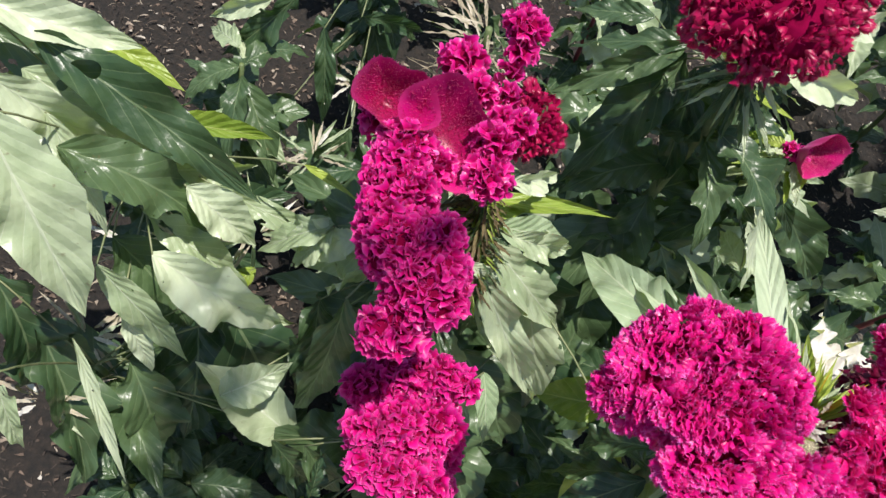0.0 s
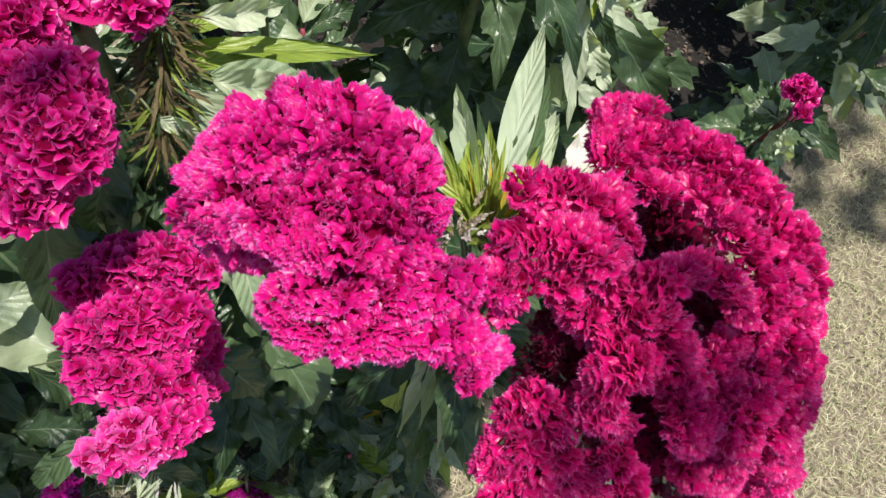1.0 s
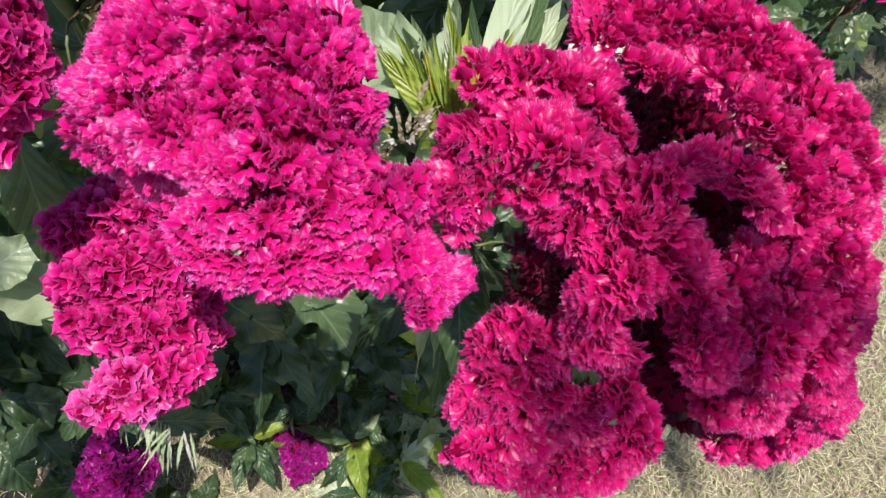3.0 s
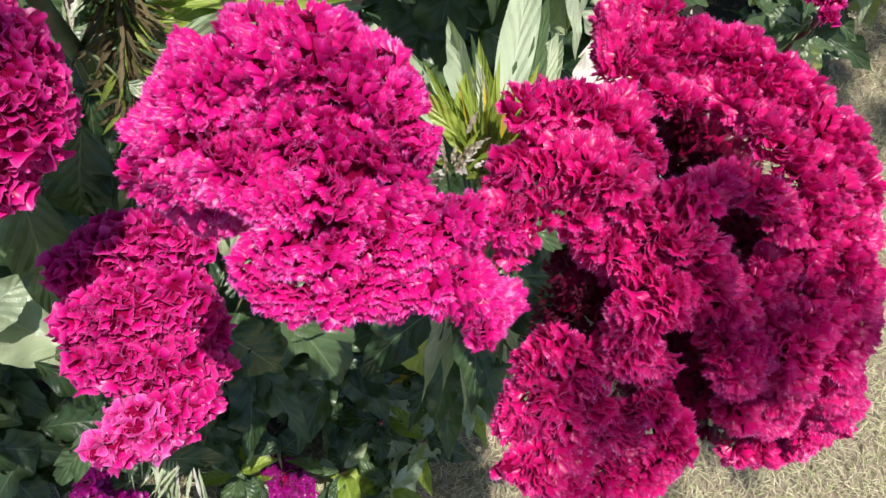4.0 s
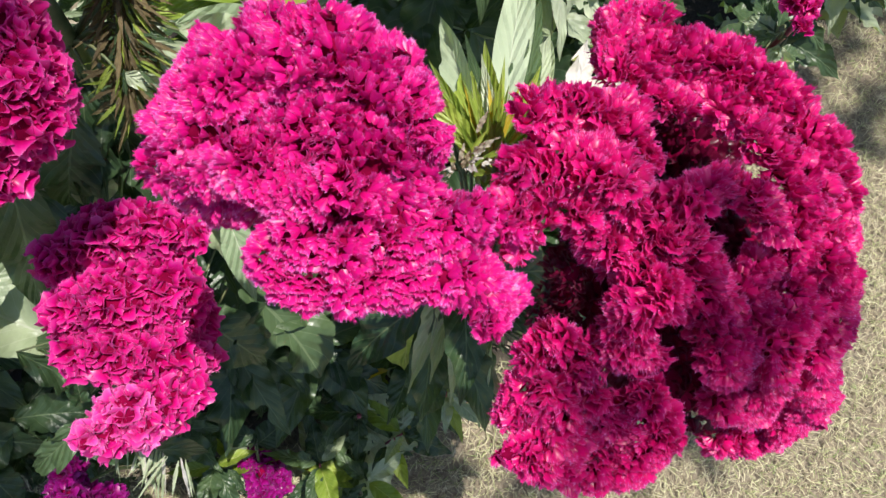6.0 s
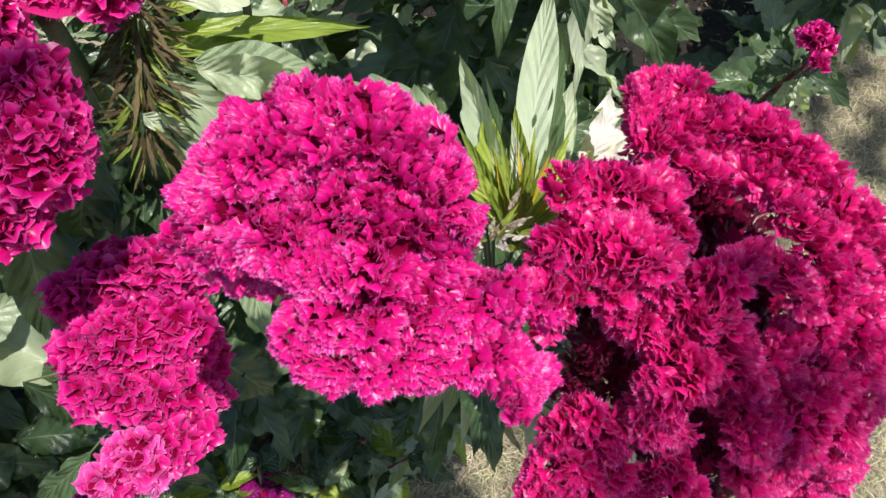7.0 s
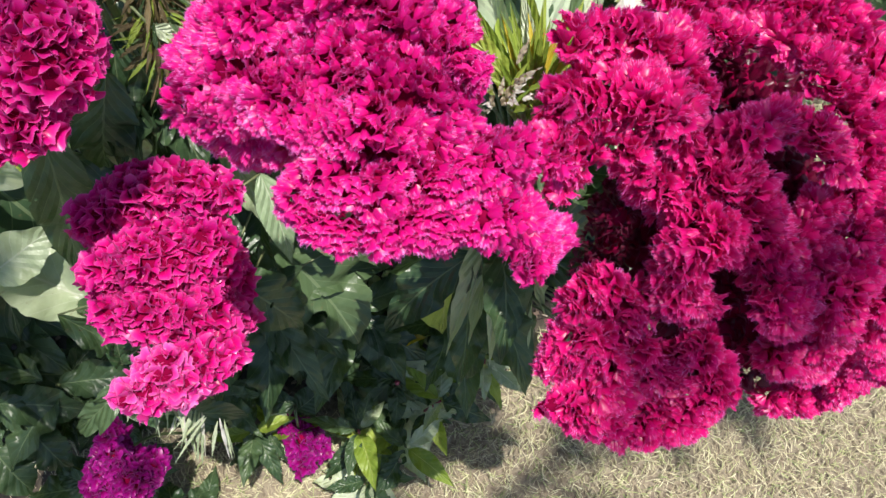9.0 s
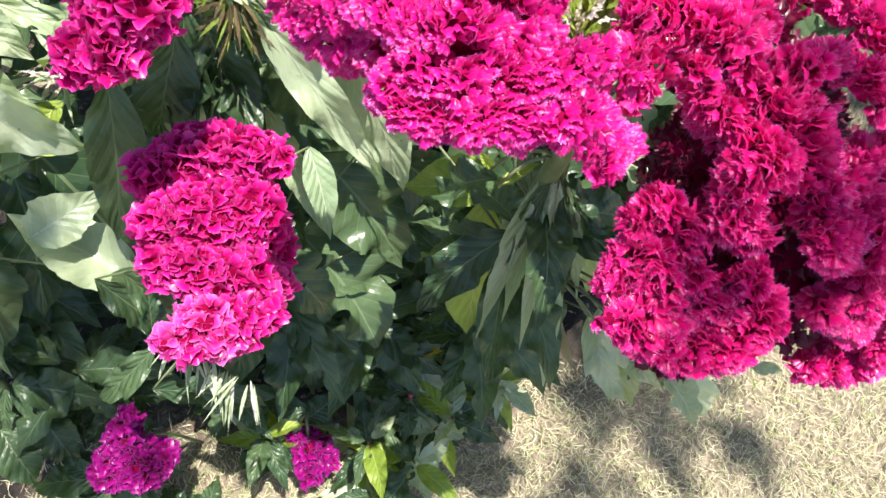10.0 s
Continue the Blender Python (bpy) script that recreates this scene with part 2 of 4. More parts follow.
def leaf_mesh(name, mat, seed, droop, fold, wave, teeth=0.0, twist=0.0, belly=0.36, nl=26, nw=8):
    """A blade one long and about one wide, along +y from its stalk, face up, arched and folded at its rib."""
    rng = random.Random(seed)
    ph1, ph2, ph3 = (rng.uniform(0, 6.28) for _ in range(3))
    side = rng.uniform(-0.08, 0.08)
    verts, uvs, faces = [], [], []
    for i in range(nl + 1):
        s = i / nl
        w = 0.5 * (math.sin(math.pi * s ** (0.72 + belly * 0.2)) ** 0.85) * (1 - 0.25 * s) if 0 < s < 1 else 0.0
        w = max(w * (1 - 0.45 * s ** 5), 0.03 * (1 - s))
        y = s - droop * 0.16 * s * s
        z = droop * (0.32 * s - 0.75 * s * s)
        cx = side * math.sin(s * 3.1)
        tw = twist * s
        for j in range(nw + 1):
            u = j / nw * 2 - 1
            ww = w * (1 + teeth * 0.1 * math.sin(i * 2.1 + j * 1.7 + ph3))
            x = u * ww
            edge = abs(u) ** 1.6
            zz = 0.5 * fold * abs(x) + wave * edge * 0.032 * (math.sin(s * 17 + ph1 + (2.1 if u > 0 else 0)) + 0.6 * math.sin(s * 31 + ph2)) * (0.3 + w * 2)
            zz += 0.014 * math.sin(s * 50.3 - abs(u) ** 0.75 * 12.7) * abs(u) * (1.1 - abs(u))
            xr, zr = x * math.cos(tw) - zz * math.sin(tw), x * math.sin(tw) + zz * math.cos(tw)
            verts.append((cx + xr, y, z + zr))
            uvs.append((j / nw, s))
    for i in range(nl):
        for j in range(nw):
            a = i * (nw + 1) + j
            faces.append((a, a + 1, a + nw + 2, a + nw + 1))
    return link_mesh(name, verts, faces, [mat], uvs=uvs)


LEAVES = {}
for key, mat, droop, fold, wave in (("green", GREEN, 0.65, 0.4, 1.5), ("pale", PALE, 0.5, 0.45, 1.6), ("lime", LIME, 0.3, 0.5, 0.6),
                                    ("fresh", FRESH, 0.25, 0.4, 0.7), ("dry", DRY, 0.7, 0.2, 2.2), ("husk", HUSK, 0.6, 0.3, 1.0), ("yellow", YELLOW, 0.6, 0.35, 1.5), ("white", WHITE, 0.5, 0.2, 2.0)):
    rng = random.Random(len(LEAVES) * 7 + 1)
    LEAVES[key] = [leaf_mesh("leaf_" + key, mat, 100 * len(LEAVES) + k, droop * rng.uniform(0.3, 1.5), fold * rng.uniform(0.3, 1.5),
                             wave * rng.uniform(0.6, 1.7), 0.0 if key == "fresh" else rng.uniform(0, 0.35), rng.uniform(-0.6, 0.6) * (0.5 if key == "fresh" else 1)) for k in range(7 if key in ("green", "pale") else 4)]


def leaf(parent, base, tip, width, key="green", up=(0, 0, 1), k=None, label=""):
    """One leaf from its stalk to its tip; width in metres."""
    base, tip = Vector(base), Vector(tip)
    y = tip - base
    length = y.length
    y.normalize()
    z = Vector(up)
    z = (z - y * z.dot(y))
    z = z.normalized() if z.length > 1e-3 else Vector((1, 0, 0))
    x = y.cross(z)
    m = Matrix((x, y, z)).transposed().to_4x4()
    pool = LEAVES[key]
    me = pool[(hash_of(base, tip) if k is None else k) % len(pool)]
    m = Matrix.Translation(base) @ m @ Matrix.Diagonal((width * 1.15, length, min(length, width * 3), 1))
    return part("leaf", me, parent, m, label)


def hash_of(a, b):
    return int(abs(a.x * 7919 + a.y * 104729 + a.z * 1299709 + b.x * 15485863 + b.y * 32452843)) % 9973


def tube_mesh(name, points, radii, mat, sides=9):
    """A round stem through points, of changing radius, with slight ribs."""
    verts, faces = [], []
    pts = [Vector(p) for p in points]
    for i, p in enumerate(pts):
        d = (pts[min(i + 1, len(pts) - 1)] - pts[max(i - 1, 0)]).normalized()
        a = d.orthogonal().normalized() if i == 0 else (a - d * a.dot(d)).normalized()
        b = d.cross(a)
        for k in range(sides):
            t = 2 * math.pi * k / sides
            r = radii[i] * (1 + 0.08 * (k % 2))
            verts.append(tuple(p + a * math.cos(t) * r + b * math.sin(t) * r))
    for i in range(len(pts) - 1):
        for k in range(sides):
            n = (k + 1) % sides
            faces.append((i * sides + k, i * sides + n, (i + 1) * sides + n, (i + 1) * sides + k))
    faces.append(tuple(range(sides))[::-1])
    faces.append(tuple((len(pts) - 1) * sides + k for k in range(sides)))
    return link_mesh(name, verts, faces, [mat])


def bent(a, b, sag, steps=9, seed=0):
    """Points on a slightly bowed line from a to b."""
    a, b, rng = Vector(a), Vector(b), random.Random(seed)
    side = Vector((rng.uniform(-1, 1), rng.uniform(-1, 1), 0)) * sag
    return [a.lerp(b, k / steps) + side * math.sin(math.pi * k / steps) for k in range(steps + 1)]


def fan_mesh(name, mat, seed, cols=7, hairs=26, hair=0.08, pale=0.75):
    """One velvet floret, about one wide and one tall: a small bowed fan, notched at its rim and fringed with fine tapering hairs."""
    rng = random.Random(seed)
    verts, faces, rim = [], [], []
    spread = rng.uniform(0.75, 1.1)
    ph, rows, curl, bow = rng.uniform(0, 6.28), 4, rng.uniform(-0.25, 0.3), rng.uniform(0.25, 0.55)
    pale = pale * rng.choice((0.15, 0.5, 1.0, 1.7))

    def at(s, q):
        t = q * 2
        x = math.sin(t * spread) * (0.09 + 0.45 * s ** 0.8)
        y = -bow * s * t * t + curl * s ** 3 + 0.05 * s * math.sin(q * 15 + ph)
        z = s * (0.74 - 0.3 * t * t + 0.07 * s * math.sin(q * 21 + ph * 2))
        return Vector((x, y, z))

    for i in range(rows + 1):
        for j in range(cols + 1):
            verts.append(tuple(at(i / rows, j / cols - 0.5)))
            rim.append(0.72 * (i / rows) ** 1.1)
    for i in range(rows):
        for j in range(cols):
            a = i * (cols + 1) + j
            faces.append((a, a + 1, a + cols + 2, a + cols + 1))
    for k in range(hairs):
        q = (k + rng.uniform(0.2, 0.8)) / hairs - 0.5
        s = rng.uniform(0.72, 0.96)
        p = at(s, q) + Vector((0, 0.02, 0))
        d = (at(1.0, q) - at(0.6, q)).normalized()
        d = (d + Vector((rng.uniform(-0.15, 0.15), rng.uniform(-0.05, 0.4), rng.uniform(-0.1, 0.15)))).normalized()
        x = (at(0.9, q + 0.03) - at(0.9, q - 0.03)).normalized()
        x = (x + Vector((0, rng.uniform(-0.5, 0.5), 0))).normalized() * 0.022
        n = len(verts)
        light = rng.random() < pale
        verts += [tuple(p - x), tuple(p + x), tuple(p + d * (1.0 - s + hair * rng.uniform(0.6, 1.3)))]
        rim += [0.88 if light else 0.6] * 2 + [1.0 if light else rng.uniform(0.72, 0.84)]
        faces.append((n, n + 1, n + 2))
    return link_mesh(name, verts, faces, [mat], rim=rim)


def frill_mesh(name, mat, seed, cols=16, wide=0.8, sway=0.3, flare=0.35, hairs=10):
    """One wavy crest of folded velvet, flaring to a crimped, pale edge."""
    rng = random.Random(seed)
    verts, faces, rim = [], [], []
    ph, ph2, turns, rows = rng.uniform(0, 6.28), rng.uniform(0, 6.28), rng.uniform(4.0, 7.0), 4
    bow = rng.uniform(-0.5, 0.5)

    def at(s, q):
        x = q * 2 * wide
        wave = math.sin(x * turns + ph)
        y = sway * wave * (0.25 + 0.75 * s) + bow * (x * x - 0.3) + flare * s ** 3 * math.sin(x * turns * 0.5 + ph2)
        z = 0.85 * s * (1 - 1.3 * q * q) + 0.09 * s * s * math.sin(x * turns * 2.1 + ph2)
        return Vector((x * (0.8 + 0.2 * s), y, z))

    for i in range(rows + 1):
        for j in range(cols + 1):
            verts.append(tuple(at(i / rows, j / cols - 0.5)))
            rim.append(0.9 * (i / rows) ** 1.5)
    for i in range(rows):
        for j in range(cols):
            a = i * (cols + 1) + j
            faces.append((a, a + 1, a + cols + 2, a + cols + 1))
    for k in range(hairs):
        q = rng.uniform(-0.48, 0.48)
        p, x = at(0.95, q), (at(1, q + 0.02) - at(1, q - 0.02)).normalized() * 0.022
        n = len(verts)
        verts += [tuple(p - x), tuple(p + x), tuple(p + (at(1, q) - at(0.8, q)).normalized() * rng.uniform(0.1, 0.2))]
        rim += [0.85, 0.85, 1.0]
        faces.append((n, n + 1, n + 2))
    return link_mesh(name, verts, faces, [mat], rim=rim)


FLORETS = {
    "feather": [fan_mesh("floret", PETAL, k) for k in range(12)],
    "crimson": [fan_mesh("floret", CRIMSON, 20 + k, 7, 22, 0.1, 0.55) for k in range(12)],
    "ruffle": [frill_mesh("floret", RUFFLE, 50 + k) for k in range(10)],
    "purple": [frill_mesh("floret", PURPLE, 70 + k) for k in range(5)],
    "depth": [fan_mesh("floret", SHADE_VELVET, 90 + k, 7, 14, 0.2, 0.1) for k in range(5)],
    "pink": [frill_mesh("floret", PINK, 60 + k) for k in range(5)],
    "wine": [fan_mesh("floret", WINE, 80 + k, 7, 18, 0.2, 0.2) for k in range(6)],
}


def shell(parent, centre, face, radius, depth, seed, label, mat=SHELL):
    """An open velvet cup with a crimped, bristly rim and short pale bristles inside."""
    rg = random.Random(seed)
    z = Vector(face).normalized()
    x = z.orthogonal().normalized()
    y = z.cross(x)
    rings, segs = 12, 40
    verts, faces, rim = [], [], []

    def at(rho, a, lift=0.0):
        wob = 1 + 0.14 * math.sin(2 * a + seed) + 0.07 * math.sin(5 * a + seed * 2)
        frill = 0.05 * rho ** 3 * (math.sin(9 * a + seed) + 0.6 * math.sin(14 * a + 1))
        r = radius * rho * wob
        h = depth * (rho ** 2.2) * (1 + 0.3 * math.sin(a + seed)) + radius * frill + lift
        return Vector(centre) + x * math.cos(a) * r + y * math.sin(a) * r + z * h

    for side in (0, 1):
        first = len(verts)
        for i in range(rings + 1):
            for k in range(segs):
                verts.append(tuple(at(i / rings, 6.28319 * k / segs, -0.004 * side * (1 - 0.6 * (i / rings) ** 4))))
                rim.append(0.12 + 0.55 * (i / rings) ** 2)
        for i in range(rings):
            for k in range(segs):
                n = (k + 1) % segs
                q = (first + i * segs + k, first + i * segs + n, first + (i + 1) * segs + n, first + (i + 1) * segs + k)
                faces.append(q if not side else q[::-1])
    for k in range(3800):
        rho, a = math.sqrt(rg.random()), rg.uniform(0, 6.283)
        edge = rho > 0.93
        p = at(rho, a)
        d = (z + x * rg.uniform(-0.5, 0.5) + y * rg.uniform(-0.5, 0.5)).normalized()
        if edge:
            d = (d * 0.5 + (p - Vector(centre)).normalized()).normalized()
        s = d.orthogonal().normalized() * 0.0006
        n = len(verts)
        verts += [tuple(p - s), tuple(p + s), tuple(p + d * rg.uniform(0.0015, 0.0035) * (1.4 if edge else 1))]
        rim += [0.6, 0.6, 1.0]
        faces.append((n, n + 1, n + 2))
    me = link_mesh("shell", verts, faces, [mat], rim=rim)
    return part("flower_head", me, parent, Matrix.Identity(4), label)


def comb(parent, lobes, style, size, spacing, seed, label, singles=150, low=-0.6, inner=(), fold=0.008):
    """A comb head: a core of swollen lobes, dark for shade in the gaps, and florets packed over all of its outside."""
    rng = random.Random(seed)
    bm = bmesh.new()
    lobes = [(x, y, z, max(r - (0.3 if style != 'ruffle' else 0.55) * size, 0.3 * r)) for x, y, z, r in lobes]
    middle = sum((Vector(q[:3]) for q in lobes), Vector()) / len(lobes)
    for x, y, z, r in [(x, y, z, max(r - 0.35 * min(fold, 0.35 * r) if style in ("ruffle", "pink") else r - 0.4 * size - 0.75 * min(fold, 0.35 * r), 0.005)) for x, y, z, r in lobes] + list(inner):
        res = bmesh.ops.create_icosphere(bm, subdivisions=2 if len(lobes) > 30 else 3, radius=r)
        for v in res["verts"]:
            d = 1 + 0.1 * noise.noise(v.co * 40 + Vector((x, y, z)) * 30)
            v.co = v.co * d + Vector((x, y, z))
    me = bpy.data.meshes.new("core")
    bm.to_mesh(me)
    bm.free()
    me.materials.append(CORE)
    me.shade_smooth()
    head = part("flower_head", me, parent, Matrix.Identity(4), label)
    fuse = head.modifiers.new("fuse", "REMESH")
    fuse.mode, fuse.voxel_size, fuse.use_smooth_shade = "VOXEL", 0.004, True
    spots = []
    for n, (x, y, z, r) in enumerate(lobes):
        count = int(4 * math.pi * r * r / spacing ** 2)
        for k in range(count):
            h = 1 - 2 * (k + 0.5) / count
            a = k * 2.39996 + n
            d = Vector((math.sqrt(1 - h * h) * math.cos(a), math.sqrt(1 - h * h) * math.sin(a), h))
            d = (d + Vector((rng.uniform(-1, 1), rng.uniform(-1, 1), rng.uniform(-1, 1))) * 0.12).normalized()
            p = Vector((x, y, z)) + d * r
            ridge = noise.noise(p * 75 + Vector((seed, 0, 0)))
            p += d * (0.6 * size * ridge)
            crease = abs(noise.noise(p * 30 + Vector((0, seed, 0))))
            p -= d * min(fold, 0.35 * r) * max(0.0, 1 - crease / 0.2)
            d = (d + noise.noise_vector(p * 60) * (0.55 if style in ("feather", "crimson") else 0.85)).normalized()
            if d.z < low or any((p - Vector(q[:3])).length < q[3] * 0.8 for j, q in enumerate(lobes) if j != n):
                continue
            spots.append((p, d))
    pool = FLORETS[style]
    mats = []
    for p, d in spots:
        x = Vector((rng.uniform(-1, 1), rng.uniform(-1, 1), rng.uniform(-1, 1)))
        if style in ("feather", "crimson", "wine", "depth"):
            # laid like tiles: each fan leans outward over the next
            flow = noise.noise_vector(p * 32 + Vector((0, 0, seed))) * 1.1 + (p - middle).normalized() * 0.5 - Vector((0, 0, 0.25))
            flow = (flow - d * flow.dot(d)).normalized()
            lean = 0.75 + 0.5 * noise.noise(p * 55 + Vector((seed, seed, 0))) + rng.uniform(-0.12, 0.12)
            z = (d * math.cos(lean) + flow * math.sin(lean) + x * 0.07).normalized()
            y = d - z * d.dot(z)
            y = (y.normalized() + x * 0.08)
            y = (y - z * y.dot(z)).normalized()
            x = y.cross(z)
        else:
            z = (d + x * 0.2).normalized()
            x = (x - z * x.dot(z)).normalized()
            y = z.cross(x)
        s = size * rng.uniform(0.8, 1.15)
        m = Matrix((x, y, z)).transposed().to_4x4() @ Matrix.Diagonal((s, s, s * rng.uniform(0.85, 1.2), 1))
        mats.append((Matrix.Translation(p - d * size * 0.35) @ m, rng.randrange(len(pool)), d.z + p.z * 4))
    mats.sort(key=lambda q: -q[2])
    for m, k, _ in mats[:singles]:
        part("floret", pool[k], head, m)
    rest_v, rest_f, rest_r = [], [], []
    base = root_of(head)
    off = 0
    data = []
    for me in pool:
        co = np.empty(len(me.vertices) * 3, dtype=np.float32)
        me.vertices.foreach_get("co", co)
        rm = np.empty(len(me.vertices), dtype=np.float32)
        me.attributes["rim"].data.foreach_get("value", rm)
        data.append((co.reshape(-1, 3), [tuple(pp.vertices) for pp in me.polygons], rm))
    for m, k, _ in mats[singles:]:
        co, fs, rm = data[k]
        a = np.array(m)
        rest_v.append(co @ a[:3, :3].T + a[:3, 3])
        rest_f += [tuple(v + off for v in f) for f in fs]
        rest_r.append(rm)
        off += len(co)
    if rest_v:
        me = link_mesh("floret_mass", np.concatenate(rest_v).tolist(), rest_f, list(pool[0].materials), rim=np.concatenate(rest_r))
        part("floret_mass", me, head, Matrix.Identity(4), kind="stuff")
    return head


def whorl(parent, centre, count, length, width, keys, seed, rise=(-0.5, 0.4), arc=(0, 360), spread=0.02):
    """Leaves standing out round a stem."""
    rng = random.Random(seed)
    for k in range(count):
        a = radians(arc[0] + (arc[1] - arc[0]) * (k + rng.uniform(0.1, 0.9)) / count)
        e = rng.uniform(*rise)
        ln = length * rng.uniform(0.65, 1.2)
        d = Vector((math.cos(a) * math.cos(e), math.sin(a) * math.cos(e), math.sin(e)))
        b = Vector(centre) + Vector((math.cos(a), math.sin(a), 0)) * 0.006 + Vector((0, 0, rng.uniform(-spread, spread)))
        leaf(parent, b, b + d * ln, width * rng.uniform(0.7, 1.2) * ln / length, rng.choice(keys), k=rng.randrange(50))


# ---- ground ----
def ground():
    bm = bmesh.new()
    xs = [-400, -60, -12, -4] + [-2 + 0.06 * k for k in range(84)] + [4, 12, 60, 400]
    grid = [[bm.verts.new((x, y + 0.6, 0.012 * noise.noise(Vector((x * 6, y * 6, 0))) if abs(x) < 3.5 and abs(y) < 3.5 else 0)) for x in xs] for y in xs]
    for i in range(len(xs) - 1):
        for j in range(len(xs) - 1):
            bm.faces.new((grid[i][j], grid[i][j + 1], grid[i + 1][j + 1], grid[i + 1][j]))
    me = bpy.data.meshes.new("ground")
    bm.to_mesh(me)
    bm.free()
    me.shade_smooth()
    me.materials.append(ground_material())
    return tagged(new("ground", me), "dark flower-bed soil beside dry straw-coloured lawn", "ground", kind="structure")


ground()

def ridge(crest, grow=1.0):
    """Swollen lobes along one fold of a comb, between its given places and girths."""
    out = []
    for p, q in zip(crest, crest[1:]):
        gap = math.dist(p[:3], q[:3])
        steps = max(1, round(gap / (0.75 * min(p[3], q[3]))))
        out += [tuple(u + (v - u) * k / steps for u, v in zip(p, q)) for k in range(steps)]
    return [(x, y, z, r * grow) for x, y, z, r in out + [crest[-1]]]


# crests of the folds: centre and girth
ROUND_CROWN = [(0.158, 0.224, 1.099, 0.024), (0.173, 0.247, 1.112, 0.028), (0.195, 0.261, 1.118, 0.030), (0.214, 0.266, 1.129, 0.025), (0.236, 0.259, 1.118, 0.027), (0.257, 0.249, 1.117, 0.021), (0.268, 0.235, 1.116, 0.014)]
ROUND_MIDDLE = [(0.149, 0.209, 1.086, 0.017), (0.160, 0.207, 1.083, 0.016), (0.187, 0.221, 1.099, 0.027), (0.209, 0.236, 1.101, 0.029), (0.232, 0.236, 1.104, 0.027), (0.257, 0.229, 1.105, 0.021)]
ROUND_WAIST = [(0.186, 0.204, 1.103, 0.012), (0.211, 0.202, 1.098, 0.017), (0.233, 0.209, 1.101, 0.022), (0.261, 0.213, 1.093, 0.023)]
ROUND_LOWER = [(0.207, 0.172, 1.086, 0.015), (0.218, 0.184, 1.085, 0.022), (0.239, 0.182, 1.088, 0.024), (0.262, 0.194, 1.085, 0.025), (0.284, 0.200, 1.092, 0.020), (0.302, 0.211, 1.097, 0.017), (0.317, 0.208, 1.098, 0.014)]
ROUND_HEM = [(0.214, 0.165, 1.086, 0.012), (0.232, 0.163, 1.086, 0.015), (0.243, 0.161, 1.090, 0.013), (0.263, 0.174, 1.087, 0.016), (0.280, 0.177, 1.087, 0.014), (0.302, 0.183, 1.089, 0.019), (0.319, 0.177, 1.081, 0.016), (0.318, 0.163, 1.084, 0.011)]
FAN_TOWER = [(0.367, 0.323, 1.083, 0.014), (0.373, 0.359, 1.072, 0.021), (0.383, 0.362, 1.084, 0.015), (0.384, 0.330, 1.079, 0.017)]
FAN_BACK = [(0.384, 0.340, 1.076, 0.018), (0.408, 0.344, 1.085, 0.017), (0.440, 0.340, 1.086, 0.019), (0.464, 0.325, 1.088, 0.018), (0.496, 0.313, 1.071, 0.019), (0.516, 0.295, 1.057, 0.018), (0.528, 0.283, 1.041, 0.015), (0.515, 0.252, 1.051, 0.018), (0.534, 0.230, 1.025, 0.018), (0.528, 0.204, 1.019, 0.018), (0.561, 0.190, 0.960, 0.021), (0.559, 0.176, 0.905, 0.022), (0.525, 0.157, 0.912, 0.016)]
FAN_BACK_FOLD = [(0.426, 0.325, 1.079, 0.014), (0.454, 0.307, 1.082, 0.017), (0.488, 0.284, 1.067, 0.020), (0.493, 0.254, 1.051, 0.016), (0.510, 0.227, 1.030, 0.017), (0.496, 0.192, 1.029, 0.018), (0.526, 0.185, 0.955, 0.021), (0.487, 0.169, 0.984, 0.015)]
FAN_BRIDGE = [(0.409, 0.246, 1.096, 0.014), (0.439, 0.271, 1.079, 0.014), (0.457, 0.264, 1.078, 0.014), (0.472, 0.253, 1.070, 0.011)]
FAN_COLLAR = [(0.321, 0.266, 1.112, 0.016), (0.341, 0.277, 1.111, 0.017), (0.369, 0.276, 1.103, 0.015), (0.384, 0.265, 1.095, 0.012)]
FAN_COLUMN = [(0.314, 0.234, 1.109, 0.013), (0.332, 0.243, 1.105, 0.020), (0.358, 0.247, 1.105, 0.021), (0.388, 0.242, 1.077, 0.021), (0.412, 0.230, 1.077, 0.021), (0.443, 0.215, 1.048, 0.020), (0.460, 0.196, 1.040, 0.019), (0.463, 0.177, 1.038, 0.015)]
FAN_COLUMN_FOLD = [(0.352, 0.228, 1.094, 0.015), (0.381, 0.220, 1.067, 0.018), (0.410, 0.206, 1.069, 0.018), (0.394, 0.192, 1.072, 0.018), (0.397, 0.178, 1.049, 0.018), (0.419, 0.177, 1.037, 0.012)]
FAN_SILL = [(0.350, 0.160, 1.044, 0.012), (0.359, 0.172, 1.049, 0.013), (0.376, 0.164, 1.037, 0.017), (0.396, 0.176, 1.045, 0.015)]
FAN_LOW = [(0.345, 0.131, 1.022, 0.011), (0.360, 0.145, 1.032, 0.019), (0.382, 0.127, 1.003, 0.020), (0.361, 0.115, 1.020, 0.015), (0.344, 0.108, 1.024, 0.006)]
FAN_LOW_FOLD = [(0.425, 0.153, 1.020, 0.017), (0.438, 0.136, 1.011, 0.017), (0.417, 0.116, 1.003, 0.015), (0.394, 0.109, 1.001, 0.013), (0.372, 0.108, 1.016, 0.012)]
LOW_TOP = [(-0.015, 0.224, 0.775, 0.026), (0.013, 0.250, 0.781, 0.030), (0.049, 0.266, 0.782, 0.030), (0.087, 0.270, 0.785, 0.021)]
